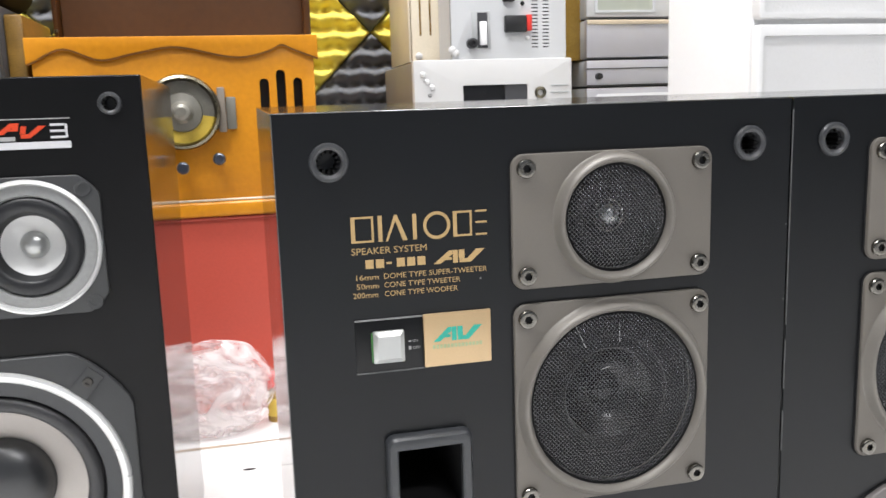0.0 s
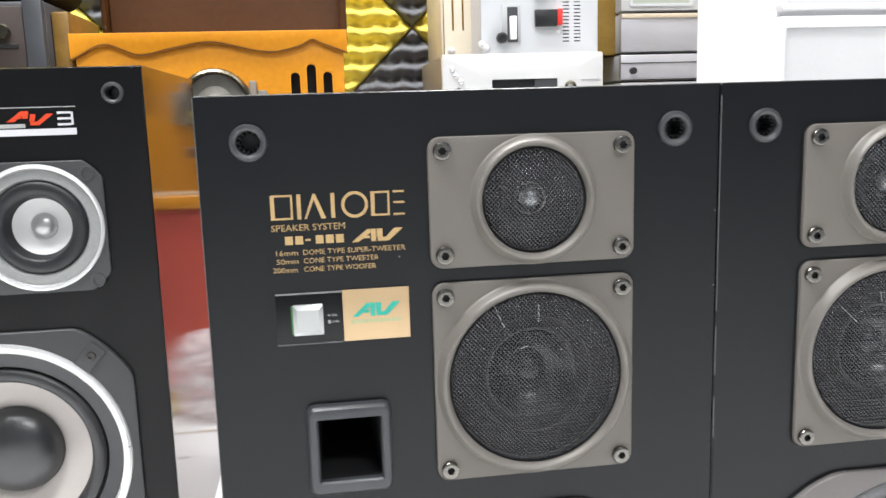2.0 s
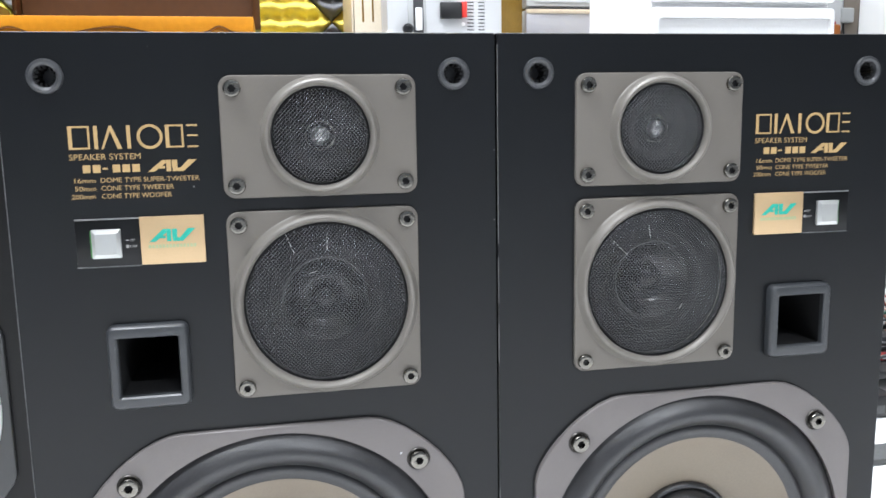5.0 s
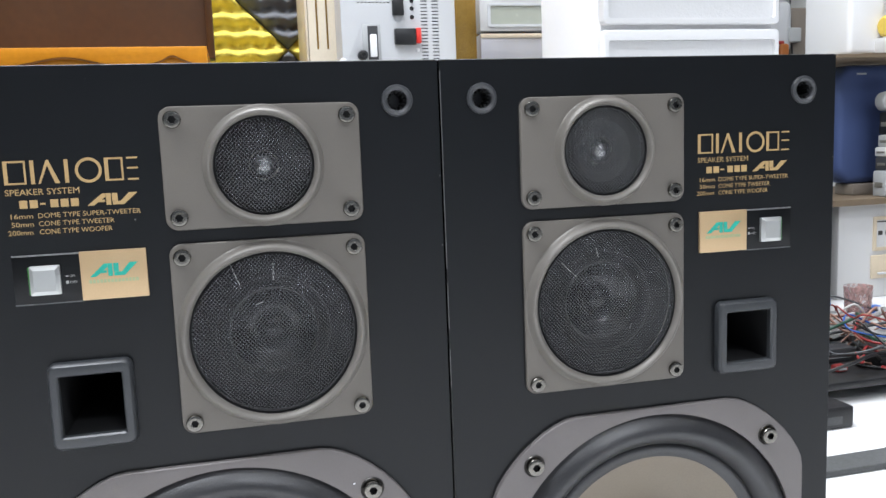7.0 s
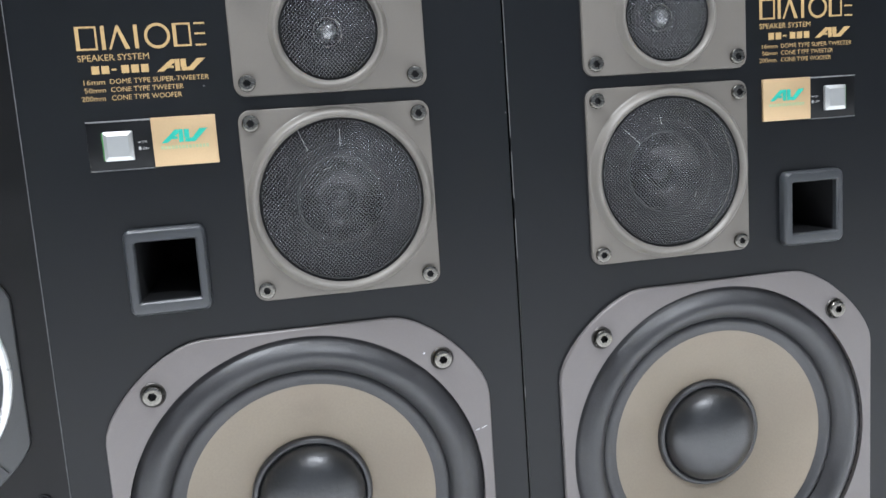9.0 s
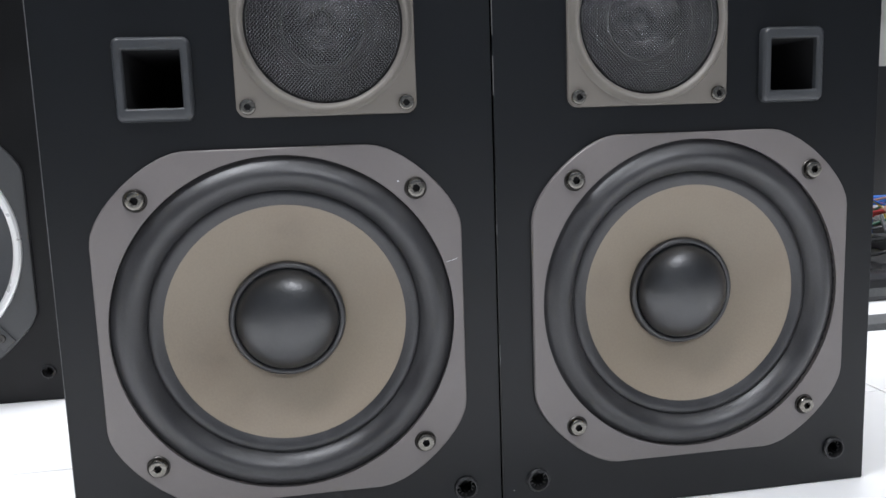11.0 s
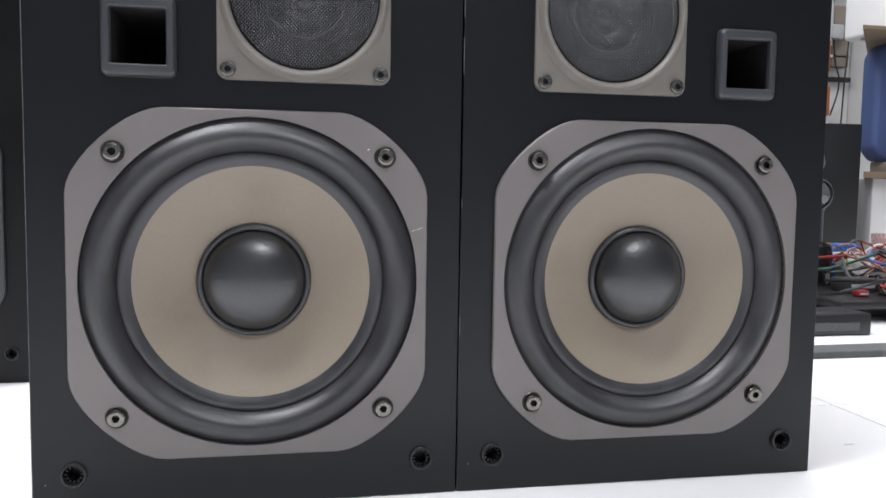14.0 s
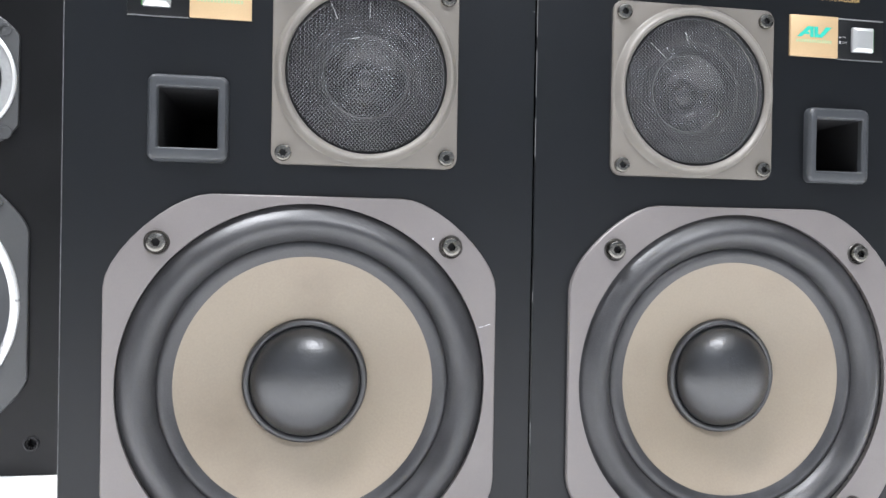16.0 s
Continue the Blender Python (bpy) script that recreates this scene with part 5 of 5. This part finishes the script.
# ---- to the right: shelves, boxes, wires ----
def right_corner():
    def board(x0, z0, z1, slant):
        bm = bmesh.new()
        pts = [(x0, -0.20), (0.28, -0.20), (0.28, 0.20), (x0 + slant, 0.20)]
        lo = [bm.verts.new((x, y, z0)) for x, y in pts]
        hi = [bm.verts.new((x, y, z1)) for x, y in pts]
        bm.faces.new(lo)
        bm.faces.new(hi)
        for i in range(4):
            bm.faces.new((lo[i], lo[(i + 1) % 4], hi[(i + 1) % 4], hi[i]))
        return bm
    s = thing("shelf_unit", 1.42, 1.35, 0, "makeshift shelves of tan boards", "shelf unit")
    part("board", board(-0.243, 0.2205, 0.2345, 0.33), CARD, s, "tan board", smooth=0)
    part("board", board(-0.265, 0.5500, 0.5575, 0.33), CARD, s, "tan board", smooth=0)
    for y in (-0.18, 0.17):
        part("post", box(0.262, 0.279, y, y + 0.018, 0.0, 0.2203, 0.001), CARD, s)
        part("post", box(0.262, 0.279, y, y + 0.018, 0.2347, 0.5498, 0.001), CARD, s)
    f = thing("white_cabinet", 1.47, 1.17, 0, "white metal cabinet with small label plates", "cabinet")
    part("body", box(-0.252, 0.20, 0.0, 0.072, 0.0, 0.2203, 0.003), OFFWHITE, f)
    fr = part("label_frame", slab(rrect(-0.115, 0.150, 0.045, 0.040, 0.003), [rrect(-0.115, 0.150, 0.037, 0.032, 0.002)], -0.004, 0.0, 0.001), CREAM, f, "cream frame")
    part("label_print", flat([bar(-0.145 + 0.02 * k, -0.133 + 0.02 * k, 0.146, 0.156) for k in range(3)] + [bar(-0.150, -0.120, 0.176, 0.179)], -0.0006), DARKSTEEL, fr, "dark unreadable print")
    part("drawer_front", box(-0.165, 0.195, -0.006, 0.0, 0.045, 0.100, 0.002), CREAM, f, "cream drawer front")
    part("handle", box(-0.15, -0.05, -0.011, -0.006, 0.055, 0.060, 0.001), GREYMETAL, f)
    b = thing("blue_cushion", 1.372, 1.275, 0.2347, "dark blue padded seat back standing on the shelf", "cushion")
    part("pad", slab(octagon(0.0, 0.168, 0.090, 0.140, 0.055, 0.100), [], -0.02, 0.03, 0.014), BLUE, b, "blue fabric pad", smooth=60)
    part("tag", box(-0.045, -0.018, -0.0215, -0.0195, 0.285, 0.289), PALEGREY, b, smooth=0)
    part("base", box(-0.055, 0.085, -0.03, 0.035, 0.0, 0.027, 0.004), TAUPECASE, b, "brown base")
    for k, (z, h, m, x) in enumerate(((0.2347, 0.060, PALEGREY, 1.336), (0.2949, 0.032, DARKGREY, 1.341), (0.3271, 0.022, OFFWHITE, 1.339), (0.3493, 0.028, PALEGREY, 1.347), (0.3775, 0.052, BLACKPLASTIC, 1.349))):
        d = thing("small_device", x + 0.10, 1.165, z, "grey desktop device in a stack", "device", "stacked devices")
        part("case", box(-0.10, 0.14, 0.0, 0.04, 0.0, h - 0.0002, 0.004), m, d)
        part("side_trim", box(-0.1012, -0.0998, 0.008, 0.032, h * 0.35, h * 0.55, 0.0004), DIALGREY, d)
        part("trim", box(-0.09, 0.13, -0.002, 0.0, h * 0.45, h * 0.6, 0.0005), DARKGREY if m is not DARKGREY else PALEGREY, d)
    lens = thing("round_dial", 1.363, 1.190, 0.4297, "small round white dial on the devices", "dial")
    part("body", lathe([(0.0, 0.02), (0.022, 0.02), (0.024, 0.0), (0.022, -0.006), (0.018, -0.008), (0.016, -0.004), (0, -0.004)], 0, 0.024, 40), PALEGREY, lens)
    c = thing("black_cabinet", 1.095, 1.13, 0, "plain charcoal loudspeaker cabinet standing beside the shelves", "loudspeaker")
    part("body", box(-0.075, 0.058, 0.0, 0.15, 0, 0.3380, 0.003), CHARCOAL, c)
    part("back_trim", box(-0.078, 0.050, 0.1502, 0.162, 0.01, 0.327, 0.002), BLACKPLASTIC, c)
    n = thing("paper_scrap", 1.075, 1.19, 0.3382, "crumpled white paper scrap on the dark cabinet", "paper")
    crumple = bmesh.new()
    bmesh.ops.create_icosphere(crumple, subdivisions=3, radius=1)
    for v in crumple.verts:
        k = 1 + 0.3 * noise.noise(v.co * 2.2)
        v.co = (v.co.x * k * 0.028, v.co.y * k * 0.02, max(0.0, 0.006 + v.co.z * k * 0.008))
    part("sheet", crumple, WHITEPLASTIC, n, smooth=0)
    w = thing("white_appliance", 1.335, 1.22, 0.5577, "white plastic appliance on a scrap of cardboard", "appliance")
    part("body", box(-0.060, 0.040, 0.0, 0.16, 0.004, 0.26, 0.012, 4), WHITEPLASTIC, w)
    part("card_scrap", box(-0.055, 0.075, -0.05, 0.10, 0.0, 0.0038), CARD, w, smooth=0)
    y = thing("cloth_roll", 1.405, 1.20, 0.5985, "yellow and white rolled cloth on a white box", "cloth")
    roll = lathe([(0.0, 0.0), (0.018, 0.0), (0.024, 0.006), (0.024, 0.10), (0.018, 0.106), (0, 0.106)], 0, 0.026, 28)
    bmesh.ops.transform(roll, verts=roll.verts, matrix=Matrix.Rotation(radians(90), 4, "Z") @ Matrix.Translation((0, -0.05, 0)))
    part("roll", roll, DIALYELLOW, y)
    bx = thing("carton", 1.405, 1.20, 0.5577, "small white carton with dark print", "carton")
    part("body", box(-0.060, 0.06, -0.03, 0.08, 0.0, 0.0405, 0.002), OFFWHITE, bx)
    part("print", flat([bar(-0.045 + 0.014 * i, -0.036 + 0.014 * i, 0.018, 0.026) for i in range(5)], -0.0308), DARKGREY, bx, "dark unreadable print")


right_corner()


def wall_cables():
    """Leads hanging from a rail against the far wall."""
    r = thing("cable_rail", 1.58, 1.9375, 0, "black wall rail with coiled leads and adapters", "cable rail")
    part("rail", box(-0.18, 0.13, -0.02, 0.0, 0.540, 0.555, 0.002), BLACKPLASTIC, r)
    part("rail", box(-0.18, 0.13, -0.02, 0.0, 0.93, 0.945, 0.002), GREYMETAL, r)
    part("shelf_edge", box(-0.18, 0.10, -0.03, 0.0, 0.615, 0.623, 0.001), WHITEPLASTIC, r)
    part("backing_board", box(-0.22, 0.124, 0.0, 0.012, 0.30, 1.3, 0.002), WALL, r)
    rnd = random.Random(5)
    for k in range(5):
        x = -0.09 + 0.024 * k
        top = 0.93 if k % 2 else 1.05
        low = 0.42 + 0.1 * rnd.random()
        pts = [(x, -0.025, top), (x + 0.012 * rnd.uniform(-1, 1), -0.035, 0.8), (x + 0.02 * rnd.uniform(-1, 1), -0.03, 0.65), (x + 0.02 * rnd.uniform(-1, 1), -0.035, 0.52), (x + 0.01, -0.03, low - 0.14)]
        part("cable", tube(pts, 0.004 + 0.003 * rnd.random()), CABLES[("black", "grey", "black", "white", "black")[k]], r)
    for pts in ([(0.045, -0.025, 0.95), (0.046, -0.034, 0.72), (0.058, -0.036, 0.60), (0.076, -0.032, 0.552), (0.074, -0.032, 0.50), (0.050, -0.034, 0.43)], [(0.110, -0.025, 0.95), (0.108, -0.03, 0.70), (0.099, -0.03, 0.54), (0.097, -0.028, 0.44), (0.094, -0.028, 0.36)]):
        part("cable", tube(pts, 0.0026), CABLES["black"], r)
    part("adapter", box(0.046, 0.112, -0.030, -0.001, 0.585, 0.78, 0.006, 3), TAUPECASE, r, "grey-brown adapter case")
    for x, z, m in ((0.02, 0.88, BLACKPLASTIC), (-0.03, 0.76, BLACKPLASTIC), (0.07, 0.82, DARKGREY), (0.05, 0.67, PALEGREY)):
        part("adapter", box(x - 0.022, x + 0.022, -0.055, -0.021, z, z + 0.045, 0.006, 3), m, r)
    part("red_tie", box(-0.034, 0.010, -0.055, -0.021, 0.664, 0.674, 0.003), CABLES["red"], r, "red tie")
    part("grey_pouch", box(-0.08, 0.04, -0.05, -0.022, 0.64, 0.80, 0.02, 4), GREYMETAL, r)
    for x0, z, hh, wide in ((0.008, 0.425, 0.095, 0.022), (-0.006, 0.565, 0.10, 0.030), (0.008, 0.300, 0.09, 0.026)):
        part("orange_handle", box(x0, x0 + wide, -0.062, -0.042, z, z + hh, 0.008, 3), RUST, r, "orange-brown handle")
    part("white_tray", box(-0.16, 0.02, -0.09, -0.021, 0.335, 0.365, 0.004), WHITEPLASTIC, r)


wall_cables()


def round_unit():
    u = thing("spot_lamp", 0.905, 0.92, 0, "black lamp stand with a clear round lens", "lamp")
    part("post", turned([(0, 0.0), (0.035, 0.0), (0.035, 0.006), (0.010, 0.012), (0.009, 0.15), (0.012, 0.157), (0, 0.158)]), PORT, u)
    part("head", lathe([(0.0, 0.045), (0.024, 0.045), (0.030, 0.030), (0.030, 0.0), (0.026, -0.004), (0.024, 0.002), (0, 0.004)], 0, 0.184, 40), PORT, u)
    part("lens", lathe([(0.0245, 0.001), (0.020, -0.004), (0.010, -0.008), (0, -0.009)], 0, 0.184, 40), LENS, u, "clear grey lens")
    part("upper_head", lathe([(0.0, 0.03), (0.016, 0.03), (0.018, 0.0), (0.014, -0.004), (0, -0.005)], -0.008, 0.246, 32), LENS, u)
    part("neck", box(-0.012, 0.002, 0.010, 0.024, 0.212, 0.232, 0.002), BLACKPLASTIC, u)
    c = thing("canister", 0.785, 0.76, 0, "dark glossy cylindrical canister", "canister")
    part("body", turned([(0, 0), (0.026, 0), (0.030, 0.004), (0.030, 0.085), (0.027, 0.098), (0.018, 0.104), (0, 0.105)], seg=48), GLOSSBLACK, c)


round_unit()


def wire_heap():
    base = thing("power_brick", 0.615, 0.493, 0, "flat black power brick on the floor", "power brick")
    part("body", box(-0.075, 0.054, -0.028, 0.035, 0.0, 0.030, 0.004, 3), BLACKPLASTIC, base)
    part("edge_label", box(-0.06, 0.035, -0.0287, -0.0275, 0.007, 0.018), STRIP, base, smooth=0)
    slab2 = thing("circuit_tray", 0.865, 0.665, 0.0205, "black tray full of tangled wires and parts", "tray")
    part("tray", box(-0.18, 0.25, -0.115, 0.16, 0.0, 0.012, 0.003), BLACKPLASTIC, slab2)
    part("foot", box(-0.12, 0.24, -0.06, 0.15, -0.0205, -0.0002, 0.002), BLACKPLASTIC, slab2)
    rnd = random.Random(11)
    cols = ["copper", "red", "copper", "black", "white", "white", "red", "blue", "grey", "copper", "copper", "green", "black", "copper", "white", "grey", "copper", "green", "black", "grey", "copper", "red", "black", "black", "blue", "red", "black", "white", "blue", "red", "green", "black", "copper", "black", "red", "white"]
    for k, col in enumerate(cols):
        cx, cy = rnd.uniform(0.74, 1.02), rnd.uniform(0.58, 0.80)
        zc = 0.036 + 0.055 * rnd.random() * (1 - abs(cx - 0.88) * 2.2)
        a0, rad = rnd.uniform(0, 6.28), rnd.uniform(0.03, 0.085)
        pts = []
        for j in range(7):
            a = a0 + j * rnd.uniform(0.6, 1.1)
            pts.append((max(0.69, cx + rad * math.cos(a) * rnd.uniform(0.7, 1.3)), cy + 0.8 * rad * math.sin(a) * rnd.uniform(0.7, 1.2), max(0.036, zc + rnd.uniform(-0.02, 0.022))))
        ob = finish("cable", tube(pts, rnd.uniform(0.0012, 0.0029), 6, 6), CABLES[col])
        tagged(ob, f"loose {col} wire lying in the tangled heap", "cable", "tangled wires")
    ob = finish("cable", tube([(0.775, 0.74, 0.085), (0.795, 0.75, 0.100), (0.815, 0.76, 0.100), (0.836, 0.75, 0.085), (0.842, 0.74, 0.05)], 0.0016), CABLES["yellow"])
    tagged(ob, "yellow wire bowed up from the heap", "cable", "tangled wires")
    for x, y, z, sx, sy, sz, m, lab in ((0.79, 0.66, 0.0328, 0.03, 0.02, 0.022, DARKGREY, "small grey module"), (0.86, 0.61, 0.0328, 0.04, 0.02, 0.016, BLACKPLASTIC, "small black module"), (0.93, 0.70, 0.0328, 0.045, 0.03, 0.030, OFFWHITE, "small white carton"),
                                       (0.80, 0.78, 0.0328, 0.03, 0.02, 0.040, CABLES["blue"], "small blue carton"), (0.87, 0.79, 0.0328, 0.04, 0.02, 0.050, OFFWHITE, "small white carton"), (0.97, 0.62, 0.0328, 0.03, 0.02, 0.02, CREAM, "small cream block"), (0.755, 0.60, 0.0328, 0.010, 0.008, 0.010, CABLES["red"], "small red connector"), (1.03, 0.74, 0.0328, 0.04, 0.03, 0.04, CARD, "small brown carton"), (0.890, 0.825, 0.0328, 0.022, 0.012, 0.064, CABLES["blue"], "small blue carton"), (1.000, 0.815, 0.0328, 0.018, 0.010, 0.040, CABLES["blue"], "small blue carton")):
        t = thing("module", x, y, z, lab + " in the heap of wires", "module", "parts in the heap")
        part("body", box(-sx, sx, -sy, sy, 0, sz, 0.003), m, t)
        part("cap_strip", box(-sx * 0.7, sx * 0.7, -sy - 0.001, -sy + 0.001, sz * 0.3, sz * 0.6, 0.0004), PALEGREY, t)
    for x, y, w, d, lean, turn in ((0.865, 0.735, 0.050, 0.030, 22, 12), (0.935, 0.700, 0.045, 0.032, 14, -20), (0.990, 0.745, 0.040, 0.028, 25, 8)):
        sh = thing("paper_sheet", x, y, 0.046, "bent white paper sheet among the wires", "paper", "papers in the heap")
        bm = bmesh.new()
        rows = [[bm.verts.new((w * (i / 6 - 0.5) * 2, d * (k / 4 - 0.5) * 2, 0.006 * math.sin(i * 1.1 + k) + 0.004 * math.cos(k * 1.7))) for i in range(7)] for k in range(5)]
        for a, b in zip(rows, rows[1:]):
            for i in range(6):
                bm.faces.new((a[i], a[i + 1], b[i + 1], b[i]))
        bmesh.ops.solidify(bm, geom=bm.faces[:], thickness=0.0006)
        bmesh.ops.transform(bm, verts=bm.verts, matrix=Matrix.Translation((0, 0, 0.015)) @ Matrix.Rotation(radians(turn), 4, "Z") @ Matrix.Rotation(radians(lean), 4, "X"))
        part("sheet", bm, OFFWHITE, sh, smooth=60)
    p = thing("plastic_cup", 0.957, 0.80, 0.0328, "translucent pink plastic cup in the heap", "cup")
    part("wall", turned([(0.0, 0.001), (0.020, 0.001), (0.0245, 0.083), (0.0233, 0.083), (0.0188, 0.003), (0, 0.003)]), PINK, p)
    st = thing("floor_strip", 0.70, 0.355, 0, "grey rubber cable strip lying on the tiles", "cable strip")
    bm = slab([(-0.225, 0.0), (0.26, 0.0), (0.26, 0.009), (0.255, 0.011), (-0.06, 0.011), (-0.065, 0.009), (-0.225, 0.008)], [], -0.019, 0.019, 0.002)
    part("strip", bm, STRIP, st)
    part("end_cap", box(0.2605, 0.275, -0.016, 0.016, 0.0, 0.009, 0.002), PALEGREY, st)


wire_heap()


def floor_marks():
    marks = [(0.319, 0.048, 0.006, 0.0014, SCUFF, "dark scuff mark on a white tile"), (-0.122, -0.066, 0.012, 0.006, SMUDGE, "grey ring-shaped stain on a white tile"), (-0.158, -0.031, 0.006, 0.0018, SMUDGE, "faint grey scuff on a white tile"),
             (-0.31, 0.757, 0.13, 0.0045, DIRT, "brown dirt along a tile joint"), (-0.28, 0.669, 0.010, 0.004, BLACKPLASTIC, "scrap of black tape on a white tile")]
    marks += [(x, y, 0.0011, 0.0007, SCUFF, "tiny dark speck on a white tile") for x, y in ((0.114, -0.072), (0.119, -0.068), (0.122, -0.071), (0.152, -0.040), (0.146, -0.100), (0.163, -0.098), (0.088, -0.101), (-0.075, -0.045))]
    rnd = random.Random(3)
    for x, y, a, b, m, lab in marks:
        bm = bmesh.new()
        n = 14
        rim = [bm.verts.new((x + a * math.cos(2 * math.pi * k / n) * rnd.uniform(0.6, 1.1), y + b * math.sin(2 * math.pi * k / n) * rnd.uniform(0.5, 1.15), 0.0004)) for k in range(n)]
        bm.faces.new(rim)
        tagged(finish("scuff_mark", bm, m, smooth=0), lab, "mark")


floor_marks()
